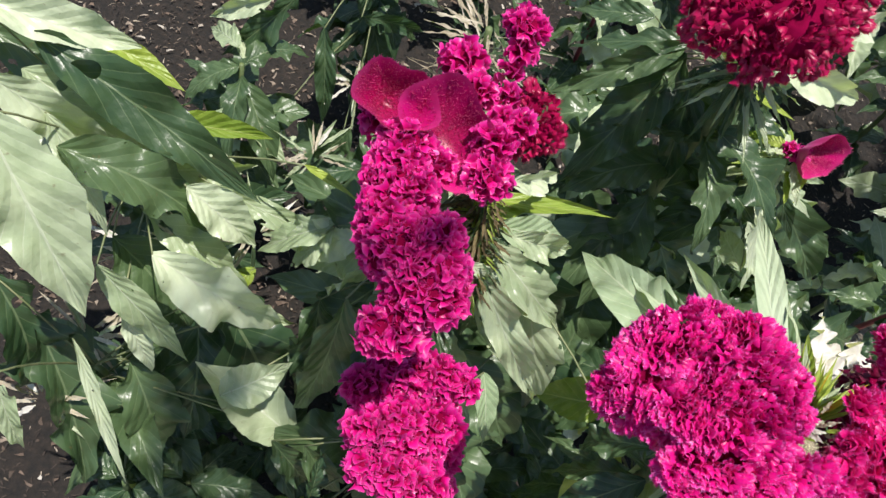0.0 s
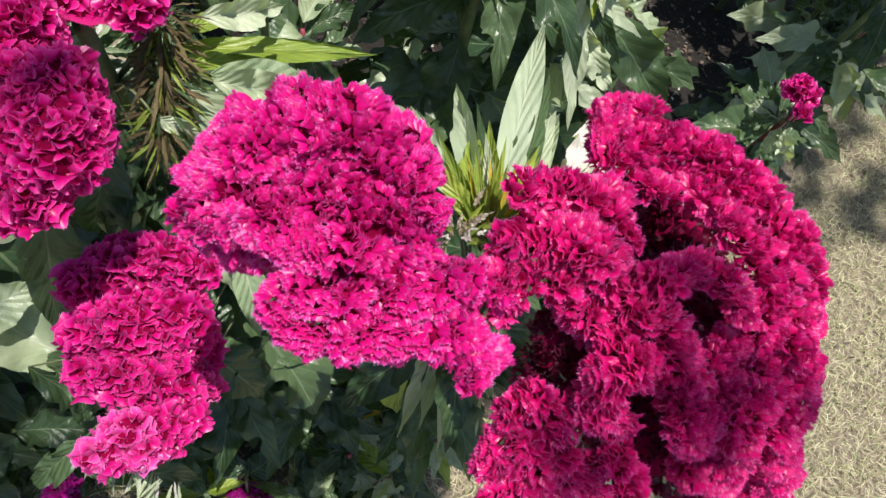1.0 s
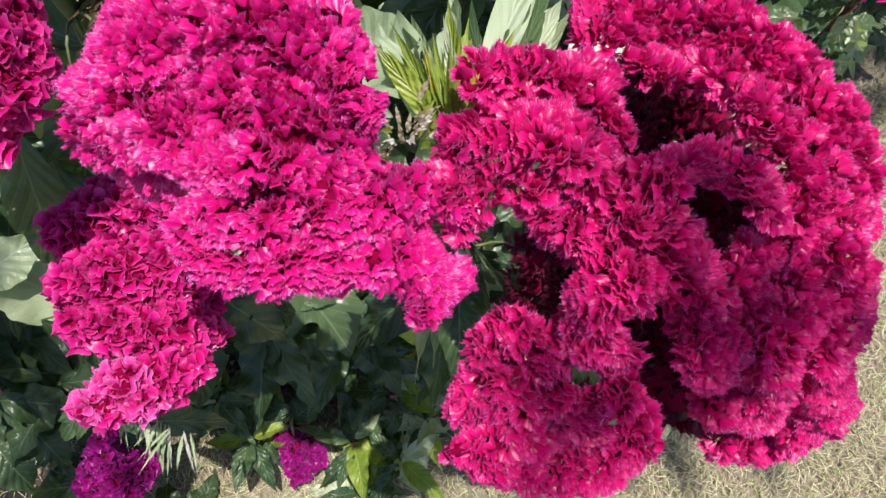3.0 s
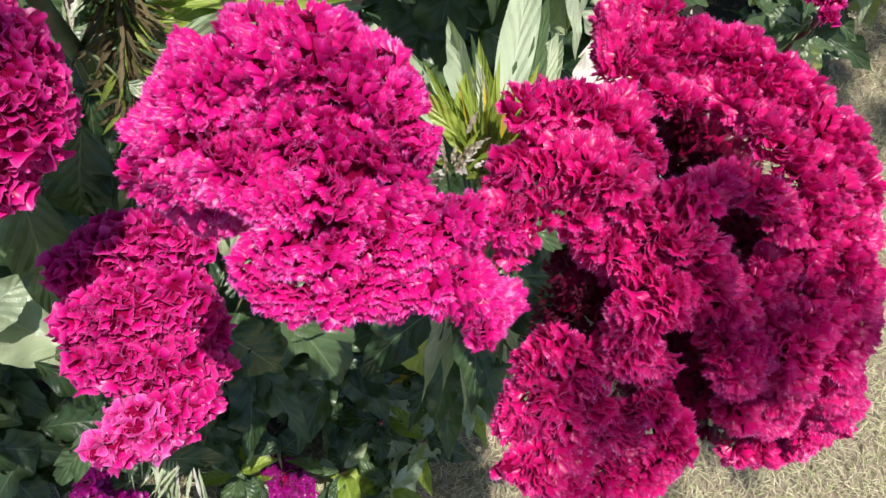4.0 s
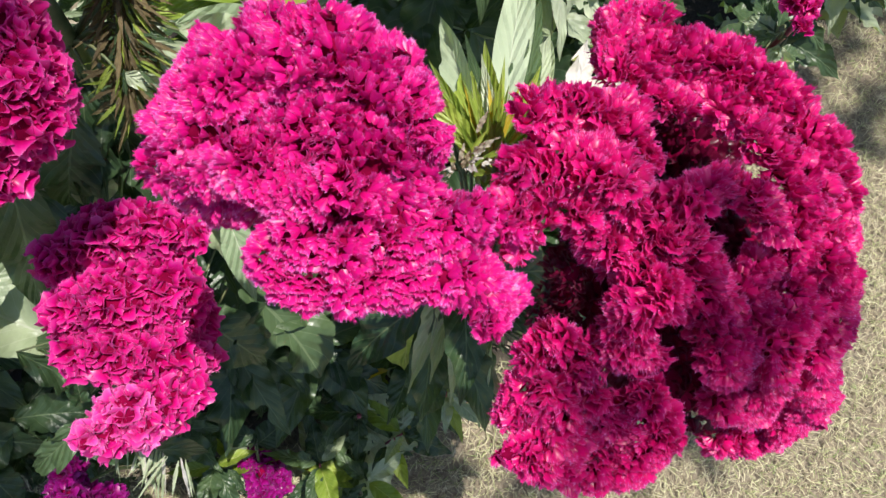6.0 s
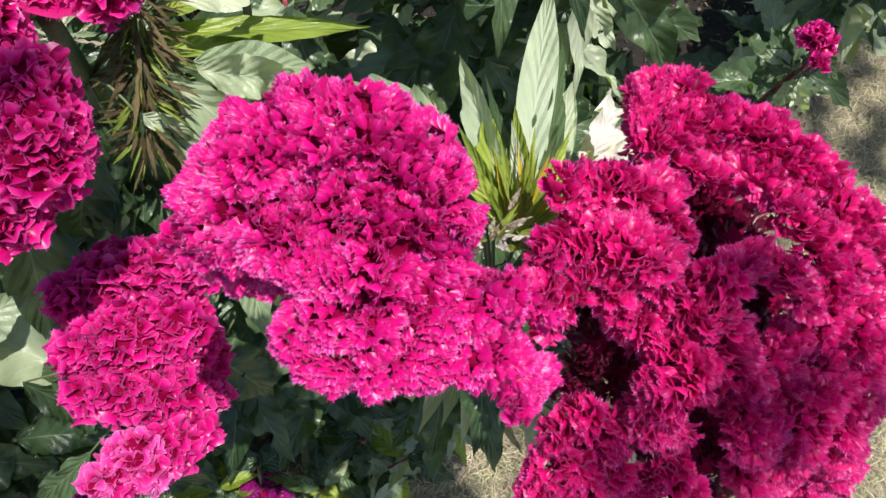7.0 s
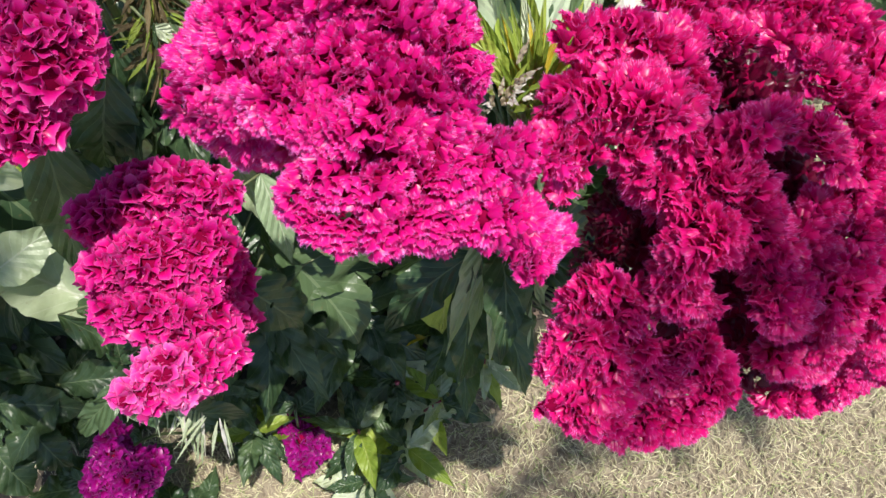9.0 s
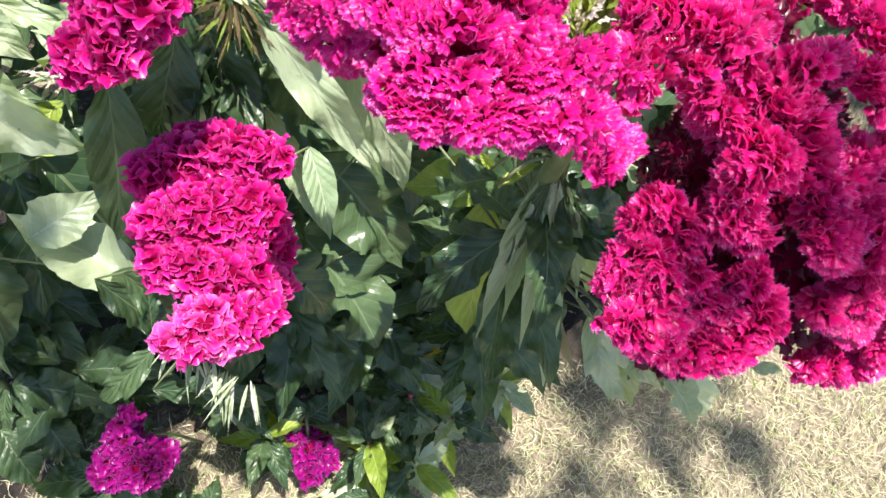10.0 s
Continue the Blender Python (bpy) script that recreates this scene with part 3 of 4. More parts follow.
LOW_MIDDLE = [(0.008, 0.182, 0.771, 0.028), (0.039, 0.205, 0.766, 0.040), (0.073, 0.221, 0.757, 0.037), (0.094, 0.207, 0.721, 0.027)]
LOW_WAIST = [(0.022, 0.150, 0.765, 0.023), (0.052, 0.157, 0.759, 0.032), (0.085, 0.168, 0.740, 0.031), (0.108, 0.172, 0.710, 0.023)]
LOW_LIP = [(0.114, 0.137, 0.736, 0.024), (0.089, 0.113, 0.750, 0.028), (0.069, 0.092, 0.771, 0.021), (0.055, 0.078, 0.785, 0.008)]
FAN_NECK = [(0.318, 0.217, 1.103, 0.014), (0.329, 0.217, 1.094, 0.013), (0.324, 0.205, 1.089, 0.011)]
FAN_HOLE_FOLD = [(0.395, 0.315, 1.079, 0.012), (0.421, 0.317, 1.073, 0.011)]
FAN_TRENCH = [(0.476, 0.241, 1.047, 0.013), (0.473, 0.229, 1.036, 0.012), (0.495, 0.208, 1.021, 0.014), (0.492, 0.179, 0.996, 0.013)]
FAN_GROOVE = [(0.388, 0.152, 1.025, 0.011), (0.407, 0.137, 1.006, 0.015), (0.415, 0.152, 1.009, 0.011)]
ROUND_BULK = [(0.200, 0.235, 1.078, 0.046), (0.235, 0.222, 1.070, 0.040), (0.168, 0.220, 1.070, 0.030), (0.275, 0.208, 1.068, 0.026)]
HEAD_ROUND = [lobe for crest in (ROUND_CROWN, ROUND_MIDDLE, ROUND_WAIST, ROUND_LOWER, ROUND_HEM) for lobe in ridge(crest)]
HEAD_FAN = [lobe for crest in (FAN_TOWER, FAN_BACK, FAN_BACK_FOLD, FAN_BRIDGE, FAN_COLLAR, FAN_COLUMN, FAN_COLUMN_FOLD, FAN_SILL, FAN_LOW, FAN_LOW_FOLD, FAN_NECK, FAN_HOLE_FOLD, FAN_TRENCH, FAN_GROOVE) for lobe in ridge(crest)]
HEAD_LOW = [lobe for crest in (LOW_TOP, LOW_MIDDLE, LOW_WAIST, LOW_LIP) for lobe in ridge(crest)]
HEAD_TALL = [
    (-0.071, 0.380, 0.992, 0.031),
    (-0.056, 0.342, 0.984, 0.036),
    (-0.040, 0.299, 0.972, 0.041),
    (-0.011, 0.306, 0.976, 0.038),
    (0.003, 0.270, 0.970, 0.038),
    (-0.018, 0.228, 0.946, 0.027),
    (0.000, 0.232, 0.952, 0.027),
    (-0.112, 0.425, 0.955, 0.024),
    (-0.045, 0.440, 0.950, 0.034),
    (-0.060, 0.500, 1.000, 0.025),
    (-0.019, 0.550, 1.026, 0.025),
    (-0.012, 0.516, 0.997, 0.014),
    (0.008, 0.401, 0.981, 0.027),
    (0.018, 0.456, 0.999, 0.016),
    (-0.005, 0.486, 0.998, 0.015),
    (-0.000, 0.459, 0.995, 0.017),
    (-0.011, 0.534, 1.012, 0.018),
    (-0.035, 0.476, 0.998, 0.021),
    (0.002, 0.428, 0.995, 0.023),
    (-0.040, 0.386, 0.984, 0.021),
    (-0.052, 0.322, 0.978, 0.037),
    (-0.030, 0.300, 0.974, 0.040),
    (-0.002, 0.285, 0.972, 0.041),
    (-0.066, 0.360, 0.988, 0.033),
    (-0.004, 0.252, 0.955, 0.032),
]
HEAD_DARK = [
    (0.168, 0.683, 1.041, 0.054),
    (0.233, 0.699, 1.049, 0.066),
    (0.276, 0.750, 1.054, 0.043),
    (0.216, 0.669, 1.022, 0.037),
]



def plant(base, top, label, stem_mat=STEM, radius=0.012, seed=0, name="cockscomb_plant", category="flower", group="cockscomb plants in the bed"):
    """A plant's base with its stem; the stem's line is kept for the leaf stalks."""
    p = thing(name, base, label, category, group)
    line = bent(base, top, 0.02, 10, seed)
    part("stem", tube_mesh("stem", line, [radius * (1 - 0.04 * k) for k in range(11)], stem_mat), p, Matrix.Identity(4))
    LINES[p.name] = line
    return p


def stalk(p, lf, base, thick=0.0012):
    """The stalk that carries a leaf, from the plant's stem up to its blade."""
    b = Vector(base)
    line = LINES[p.name]
    want = b.z - 0.25 * max((b - q).length for q in (min(line, key=lambda q: (q - b).length),))
    foot = min(line, key=lambda q: abs(q.z - want))
    mid = foot.lerp(b, 0.6) + Vector((0, 0, 0.02))
    pts = [foot, foot.lerp(mid, 0.5) + Vector((0, 0, 0.006)), mid, mid.lerp(b, 0.5) + Vector((0, 0, 0.004)), b]
    part("stalk", tube_mesh("stalk", pts, [thick * 1.3, thick * 1.15, thick, thick, thick * 0.9], STALK, 6), p, Matrix.Identity(4))


def grown(p, base, tip, width, key="green", k=None):
    up = (Vector((0.2, 0.0, 1.5)) - Vector(base)).normalized() + Vector((random.uniform(-0.45, 0.45), random.uniform(-0.45, 0.45), 0.3))
    lf = leaf(p, base, tip, width, key, up, k)
    stalk(p, lf, base)
    return lf


def bracts(p, centre, count, length, width, keys, seed, fall=(-1.2, -0.2), arc=(0, 360)):
    """A skirt of narrow bracts under a comb."""
    rng = random.Random(seed)
    for k in range(count):
        a, e = radians(rng.uniform(*arc)), rng.uniform(*fall)
        d = Vector((math.cos(a) * math.cos(e), math.sin(a) * math.cos(e), math.sin(e)))
        b = Vector(centre) + Vector((d.x, d.y, 0)) * 0.014 + Vector((0, 0, rng.uniform(-0.03, 0.01)))
        ob = leaf(p, b, b + d * length * rng.uniform(0.6, 1.2), width * rng.uniform(0.7, 1.3), rng.choice(keys), k=rng.randrange(40))
        ob.name = "bract"


LINES = {}
YOUNG = [(0.136, 0.268, 0.16), (0.226, 0.314, 0.2), (0.06, 0.1, 0.2), (0.0, 0.14, 0.22), (0.3, 0.31, 0.18), (-0.17, 0.1, 0.2), (-0.26, 0.09, 0.18), (0.22, 0.13, 0.2), (0.3, 0.12, 0.17), (0.34, 0.2, 0.2), (0.25, 0.06, 0.14), (0.4, 0.28, 0.2)]
# lobes added behind the fan's holes, coloured dark so the holes look shaded
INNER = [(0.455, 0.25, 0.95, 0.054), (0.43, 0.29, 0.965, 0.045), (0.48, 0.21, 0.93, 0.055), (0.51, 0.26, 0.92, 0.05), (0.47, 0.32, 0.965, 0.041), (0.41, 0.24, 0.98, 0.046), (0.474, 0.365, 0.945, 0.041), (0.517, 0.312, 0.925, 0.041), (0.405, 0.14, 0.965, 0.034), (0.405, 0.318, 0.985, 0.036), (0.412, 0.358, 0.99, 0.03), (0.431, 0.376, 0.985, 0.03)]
main = plant((0.36, 0.30, 0), (0.32, 0.25, 1.03), "tall cockscomb plant with two huge fuzzy magenta combs", seed=1)
comb(main, HEAD_ROUND + ROUND_BULK, "feather", 0.0088, 0.0043, 1, "round magenta comb of feathery florets", fold=0.007)
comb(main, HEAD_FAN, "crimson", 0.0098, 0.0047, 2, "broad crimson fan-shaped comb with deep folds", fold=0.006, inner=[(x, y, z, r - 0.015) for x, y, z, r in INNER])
comb(main, INNER, "depth", 0.011, 0.008, 13, "filler lobes in the fan's holes, coloured dark for shade", 0)
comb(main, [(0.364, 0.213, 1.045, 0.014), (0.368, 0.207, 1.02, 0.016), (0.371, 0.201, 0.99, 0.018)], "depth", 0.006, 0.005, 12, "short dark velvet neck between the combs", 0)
low = plant((0.06, 0.3, 0), (0.05, 0.2, 0.74), "cockscomb plant with a ruffled magenta comb above a pale skirt", seed=2)
comb(low, HEAD_LOW, "ruffle", 0.0135, 0.0082, 3, "ruffled magenta comb")
tall = plant((-0.02, 0.45, 0), (-0.03, 0.38, 0.96), "cockscomb plant with a long knobbly pink comb", seed=3)
comb(tall, HEAD_TALL, "ruffle", 0.0115, 0.0072, 4, "long knobbly pink comb")
shell(tall, (-0.112, 0.425, 0.985), (0.35, -0.35, 0.85), 0.036, 0.046, 3, "cupped velvet fold with a dark throat")
shell(tall, (-0.045, 0.425, 0.985), (0.1, -0.6, 0.75), 0.048, 0.034, 5, "open velvet fan stippled with pale bristles")
comb(low, [(0.074, 0.108, 0.772, 0.022), (0.058, 0.086, 0.778, 0.015), (0.092, 0.098, 0.765, 0.016)], "pink", 0.0135, 0.008, 14, "pale pink lip of the ruffled comb", 60)
dark = plant((0.3, 0.75, 0), (0.25, 0.74, 1.0), "cockscomb plant with a dark wine-red comb", seed=4)
comb(dark, HEAD_DARK, "wine", 0.013, 0.009, 5, "dark wine-red comb")
LEAFY = dict(name="leafy_plant", category="plant", group="leafy plants in the bed")
left = plant((-0.42, 0.42, 0), (-0.41, 0.4, 0.66), "leafy green plant with large pale drooping leaves", seed=5, radius=0.008, **LEAFY)
left2 = plant((-0.36, 0.18, 0), (-0.35, 0.16, 0.55), "leafy green plant with insect-bitten leaves", seed=6, radius=0.007, **LEAFY)
left3 = plant((-0.30, 0.08, 0), (-0.28, 0.06, 0.36), "low leafy plant with dull green leaves", seed=7, radius=0.007, **LEAFY)
back1 = plant((-0.35, 1.10, 0), (-0.33, 1.05, 0.66), "leafy plant with narrow hanging leaves beside bare soil", seed=8, **LEAFY)
farc = plant((0.50, 0.95, 0), (0.48, 0.92, 0.62), "leafy plant with broad shaded leaves", seed=9, **LEAFY)
small = plant((0.39, 0.79, 0), (0.385, 0.765, 0.82), "cockscomb plant with one small pink fan", seed=10, radius=0.008)
farb = plant((0.76, 0.83, 0), (0.76, 0.80, 0.65), "cockscomb plant with a small curled magenta comb", RED_STEM, seed=11, radius=0.007)
sprout = plant((0.28, 0.22, 0), (0.275, 0.2, 0.24), "young red-stemmed plant with a yellowed leaf", RED_STEM, seed=12, radius=0.006, **LEAFY)
mini = plant((0.14, 0.14, 0), (0.136, 0.1, 0.15), "tiny cockscomb plant with a frilly purple flower", seed=13, radius=0.004)
minia = plant((-0.06, 0.07, 0), (-0.07, 0.03, 0.33), "small cockscomb plant with a drooping purple comb", seed=14, radius=0.0028)

random.seed(3)
grown(left, (-0.536, 0.367, 0.930), (-0.383, 0.450, 0.860), 0.048, "pale")
grown(left, (-0.562, 0.382, 0.860), (-0.276, 0.387, 0.740), 0.067, "green")
grown(left, (-0.481, 0.446, 0.840), (-0.358, 0.449, 0.800), 0.034, "lime")
grown(left, (-0.370, 0.395, 0.800), (-0.252, 0.483, 0.740), 0.027, "lime")
grown(left, (-0.487, 0.311, 0.900), (-0.353, 0.346, 0.780), 0.052, "pale")
grown(left, (-0.432, 0.254, 0.950), (-0.285, 0.157, 0.780), 0.074, "pale")
grown(left, (-0.437, 0.319, 0.860), (-0.342, 0.259, 0.740), 0.029, "pale")
grown(left, (-0.358, 0.354, 0.760), (-0.251, 0.447, 0.720), 0.045, "pale")
grown(left, (-0.352, 0.321, 0.720), (-0.185, 0.318, 0.640), 0.043, "pale")
grown(left, (-0.377, 0.287, 0.680), (-0.242, 0.254, 0.550), 0.076, "green")
grown(left, (-0.347, 0.229, 0.740), (-0.215, 0.194, 0.600), 0.041, "pale")
grown(left, (-0.318, 0.207, 0.660), (-0.264, 0.177, 0.560), 0.024, "pale")
grown(left2, (-0.339, 0.075, 0.800), (-0.298, 0.016, 0.700), 0.022, "pale")
grown(left2, (-0.335, 0.152, 0.700), (-0.216, 0.038, 0.550), 0.015, "pale")
grown(left2, (-0.461, 0.180, 0.700), (-0.354, 0.077, 0.500), 0.077, "green")
grown(left2, (-0.423, 0.171, 0.620), (-0.280, 0.025, 0.420), 0.082, "green")
grown(left2, (-0.313, 0.184, 0.550), (-0.202, 0.062, 0.400), 0.080, "green")
grown(left2, (-0.268, 0.278, 0.550), (-0.214, 0.128, 0.400), 0.083, "green")
grown(left, (-0.267, 0.313, 0.600), (-0.073, 0.192, 0.450), 0.115, "green")
grown(tall, (-0.173, 0.180, 0.620), (-0.107, 0.247, 0.660), 0.054, "pale")
grown(tall, (-0.071, 0.289, 0.820), (-0.067, 0.179, 0.620), 0.053, "green")
grown(low, (-0.090, 0.157, 0.620), (0.002, 0.125, 0.500), 0.037, "green")
grown(low, (-0.048, 0.161, 0.660), (0.023, 0.132, 0.520), 0.036, "green")
grown(left, (-0.180, 0.406, 0.840), (-0.105, 0.393, 0.840), 0.011, "lime")
grown(tall, (-0.124, 0.388, 0.780), (-0.231, 0.338, 0.680), 0.041, "pale")
grown(tall, (-0.128, 0.382, 0.780), (-0.165, 0.335, 0.680), 0.024, "pale")
grown(tall, (-0.063, 0.348, 0.800), (-0.108, 0.322, 0.700), 0.040, "pale")
grown(back1, (-0.334, 0.795, 0.600), (-0.276, 0.691, 0.450), 0.035, "green")
grown(back1, (-0.381, 0.794, 0.650), (-0.490, 0.709, 0.500), 0.048, "green")
grown(back1, (-0.426, 0.784, 0.620), (-0.531, 0.741, 0.550), 0.032, "pale")
grown(back1, (-0.292, 0.851, 0.600), (-0.196, 0.973, 0.500), 0.035, "green")
grown(back1, (-0.378, 0.780, 0.400), (-0.424, 0.689, 0.350), 0.064, "green")
grown(back1, (-0.242, 0.672, 0.400), (-0.376, 0.778, 0.350), 0.073, "green")
grown(back1, (-0.231, 0.699, 0.500), (-0.282, 0.648, 0.420), 0.051, "green")
grown(dark, (0.184, 0.781, 0.900), (0.011, 0.748, 0.840), 0.035, "green")
grown(dark, (0.176, 0.781, 0.900), (0.031, 0.681, 0.800), 0.039, "green")
grown(dark, (0.182, 0.783, 0.880), (0.103, 0.634, 0.680), 0.080, "green")
grown(dark, (0.181, 0.772, 0.880), (0.173, 0.691, 0.760), 0.036, "green")
grown(dark, (0.199, 0.766, 0.880), (0.253, 0.688, 0.700), 0.047, "green")
grown(dark, (0.206, 0.771, 0.880), (0.310, 0.742, 0.700), 0.054, "green")
grown(dark, (0.222, 0.770, 0.880), (0.325, 0.788, 0.760), 0.040, "green")
grown(dark, (0.217, 0.777, 0.880), (0.291, 0.758, 0.840), 0.014, "pale")
grown(dark, (0.281, 0.801, 0.920), (0.479, 0.893, 0.840), 0.047, "pale")
grown(dark, (0.263, 0.774, 0.880), (0.376, 0.798, 0.840), 0.010, "lime")
grown(dark, (0.127, 0.822, 0.880), (-0.000, 0.806, 0.840), 0.033, "green")
grown(dark, (0.384, 0.932, 0.900), (0.497, 1.111, 0.850), 0.043, "pale")
grown(small, (0.369, 0.741, 0.800), (0.291, 0.715, 0.750), 0.023, "pale")
grown(small, (0.369, 0.741, 0.800), (0.332, 0.717, 0.750), 0.020, "pale")
grown(small, (0.378, 0.749, 0.780), (0.430, 0.597, 0.680), 0.032, "pale")
grown(small, (0.382, 0.751, 0.780), (0.475, 0.713, 0.700), 0.024, "green")
grown(small, (0.386, 0.759, 0.780), (0.503, 0.776, 0.700), 0.026, "pale")
grown(small, (0.374, 0.749, 0.800), (0.484, 0.802, 0.760), 0.018, "pale")
grown(small, (0.369, 0.751, 0.800), (0.344, 0.835, 0.780), 0.021, "green")
grown(small, (0.377, 0.759, 0.780), (0.327, 0.834, 0.700), 0.043, "green")
grown(small, (0.415, 0.813, 0.700), (0.277, 0.712, 0.600), 0.069, "green")
grown(small, (0.425, 0.807, 0.700), (0.586, 0.733, 0.600), 0.061, "green")
grown(small, (0.403, 0.633, 0.700), (0.369, 0.727, 0.660), 0.036, "pale")
grown(main, (0.275, 0.365, 0.900), (0.137, 0.513, 0.785), 0.066, "fresh")
grown(tall, (0.000, 0.455, 0.850), (0.182, 0.534, 0.827), 0.021, "lime")
grown(tall, (0.045, 0.424, 0.870), (0.150, 0.490, 0.800), 0.042, "fresh")
grown(tall, (0.044, 0.383, 0.900), (0.194, 0.381, 0.780), 0.051, "pale")
grown(tall, (0.041, 0.363, 0.880), (0.200, 0.296, 0.720), 0.038, "pale")
grown(low, (0.105, 0.305, 0.755), (0.153, 0.232, 0.698), 0.034, "fresh")
grown(low, (0.141, 0.426, 0.600), (0.341, 0.383, 0.450), 0.087, "green")
grown(low, (0.191, 0.361, 0.450), (0.332, 0.379, 0.400), 0.069, "green")
grown(main, (0.308, 0.300, 1.000), (0.257, 0.533, 0.835), 0.024, "fresh")
grown(main, (0.318, 0.310, 1.000), (0.336, 0.640, 0.860), 0.028, "fresh")
grown(main, (0.327, 0.300, 1.000), (0.344, 0.499, 0.920), 0.018, "green")
grown(main, (0.333, 0.305, 1.000), (0.376, 0.542, 0.839), 0.027, "fresh")
grown(main, (0.306, 0.285, 1.010), (0.292, 0.432, 0.911), 0.018, "lime")
grown(main, (0.306, 0.277, 1.020), (0.280, 0.339, 1.000), 0.007, "lime")
grown(main, (0.311, 0.280, 1.020), (0.305, 0.348, 1.000), 0.006, "lime")
grown(main, (0.297, 0.313, 0.950), (0.216, 0.471, 0.850), 0.029, "green")
grown(main, (0.330, 0.294, 1.000), (0.354, 0.566, 0.900), 0.015, "green")
grown(main, (0.336, 0.299, 1.000), (0.356, 0.483, 0.920), 0.017, "pale")
grown(main, (0.329, 0.316, 0.960), (0.280, 0.480, 0.900), 0.012, "green")
grown(tall, (0.005, 0.461, 0.840), (0.178, 0.584, 0.760), 0.024, "lime")
grown(tall, (0.061, 0.400, 0.900), (0.147, 0.441, 0.870), 0.034, "pale")
grown(tall, (0.034, 0.447, 0.920), (0.095, 0.521, 0.880), 0.028, "pale")
grown(tall, (0.030, 0.350, 0.900), (0.074, 0.356, 0.870), 0.015, "pale")
grown(tall, (0.054, 0.418, 0.840), (0.079, 0.416, 0.780), 0.022, "pale")
grown(tall, (0.009, 0.421, 0.870), (0.073, 0.478, 0.840), 0.017, "lime")
grown(tall, (0.006, 0.454, 0.880), (0.042, 0.504, 0.860), 0.017, "lime")
grown(tall, (-0.026, 0.369, 0.840), (-0.026, 0.278, 0.720), 0.038, "green")
grown(tall, (-0.001, 0.357, 0.820), (0.007, 0.290, 0.740), 0.022, "green")
grown(tall, (-0.020, 0.334, 0.840), (-0.041, 0.265, 0.700), 0.055, "green")
grown(tall, (-0.002, 0.353, 0.840), (0.023, 0.330, 0.700), 0.051, "green")
grown(tall, (0.003, 0.354, 0.800), (0.011, 0.305, 0.740), 0.014, "pale")
grown(tall, (0.041, 0.355, 0.720), (0.147, 0.258, 0.620), 0.029, "pale")
grown(tall, (0.037, 0.397, 0.760), (0.105, 0.355, 0.640), 0.052, "green")
grown(tall, (0.057, 0.378, 0.780), (0.173, 0.349, 0.660), 0.030, "pale")
grown(main, (0.105, 0.409, 0.800), (0.217, 0.331, 0.620), 0.056, "pale")
grown(low, (0.082, 0.382, 0.600), (0.231, 0.315, 0.450), 0.105, "green")
grown(low, (0.065, 0.322, 0.500), (0.238, 0.219, 0.350), 0.112, "green")
grown(low, (0.075, 0.330, 0.450), (0.152, 0.226, 0.300), 0.069, "green")
grown(left2, (-0.070, 0.184, 0.550), (-0.234, 0.209, 0.600), 0.071, "pale")
grown(left2, (-0.094, 0.211, 0.500), (-0.239, 0.185, 0.500), 0.065, "green")
grown(tall, (-0.111, 0.320, 0.700), (-0.089, 0.223, 0.550), 0.059, "green")
grown(left2, (-0.186, 0.306, 0.600), (-0.265, 0.293, 0.620), 0.033, "lime")
grown(left2, (-0.223, 0.359, 0.600), (-0.257, 0.284, 0.600), 0.028, "lime")
grown(left2, (-0.257, 0.314, 0.550), (-0.135, 0.327, 0.550), 0.036, "pale")
grown(low, (-0.003, 0.104, 0.620), (-0.069, 0.027, 0.550), 0.030, "green")
grown(low, (-0.018, 0.121, 0.600), (-0.023, 0.164, 0.660), 0.025, "green")
grown(low, (-0.011, 0.071, 0.550), (0.123, 0.110, 0.450), 0.034, "green")
grown(left3, (-0.350, 0.195, 0.350), (-0.183, 0.170, 0.300), 0.083, "green")
grown(left3, (-0.303, 0.085, 0.300), (-0.174, 0.132, 0.250), 0.063, "green")
grown(left3, (-0.320, 0.134, 0.350), (-0.216, 0.068, 0.250), 0.069, "green")
grown(left3, (-0.254, 0.041, 0.250), (-0.153, -0.036, 0.200), 0.057, "green")
grown(left3, (-0.285, -0.001, 0.250), (-0.201, -0.064, 0.200), 0.063, "green")
grown(left3, (-0.201, -0.006, 0.200), (-0.292, 0.040, 0.200), 0.051, "pale")
grown(main, (0.284, 0.273, 0.850), (0.199, 0.282, 0.750), 0.043, "green")
grown(main, (0.318, 0.264, 0.900), (0.309, 0.171, 0.680), 0.021, "pale")
grown(main, (0.321, 0.264, 0.900), (0.325, 0.176, 0.740), 0.019, "pale")
grown(main, (0.323, 0.263, 0.900), (0.355, 0.166, 0.700), 0.015, "pale")
grown(main, (0.324, 0.263, 0.900), (0.357, 0.179, 0.740), 0.014, "dry")
grown(main, (0.326, 0.262, 0.900), (0.351, 0.203, 0.800), 0.016, "pale")
grown(main, (0.327, 0.262, 0.900), (0.380, 0.202, 0.760), 0.014, "green")
grown(main, (0.329, 0.261, 0.900), (0.399, 0.223, 0.740), 0.016, "pale")
grown(main, (0.331, 0.261, 0.900), (0.401, 0.235, 0.780), 0.014, "green")
grown(main, (0.323, 0.257, 0.900), (0.318, 0.215, 0.800), 0.013, "pale")
grown(main, (0.321, 0.256, 0.900), (0.305, 0.204, 0.760), 0.015, "green")
grown(main, (0.358, 0.295, 0.750), (0.408, 0.153, 0.600), 0.022, "pale")
grown(main, (0.416, 0.231, 0.700), (0.504, 0.159, 0.600), 0.031, "pale")
grown(main, (0.424, 0.215, 0.720), (0.536, 0.179, 0.640), 0.027, "pale")
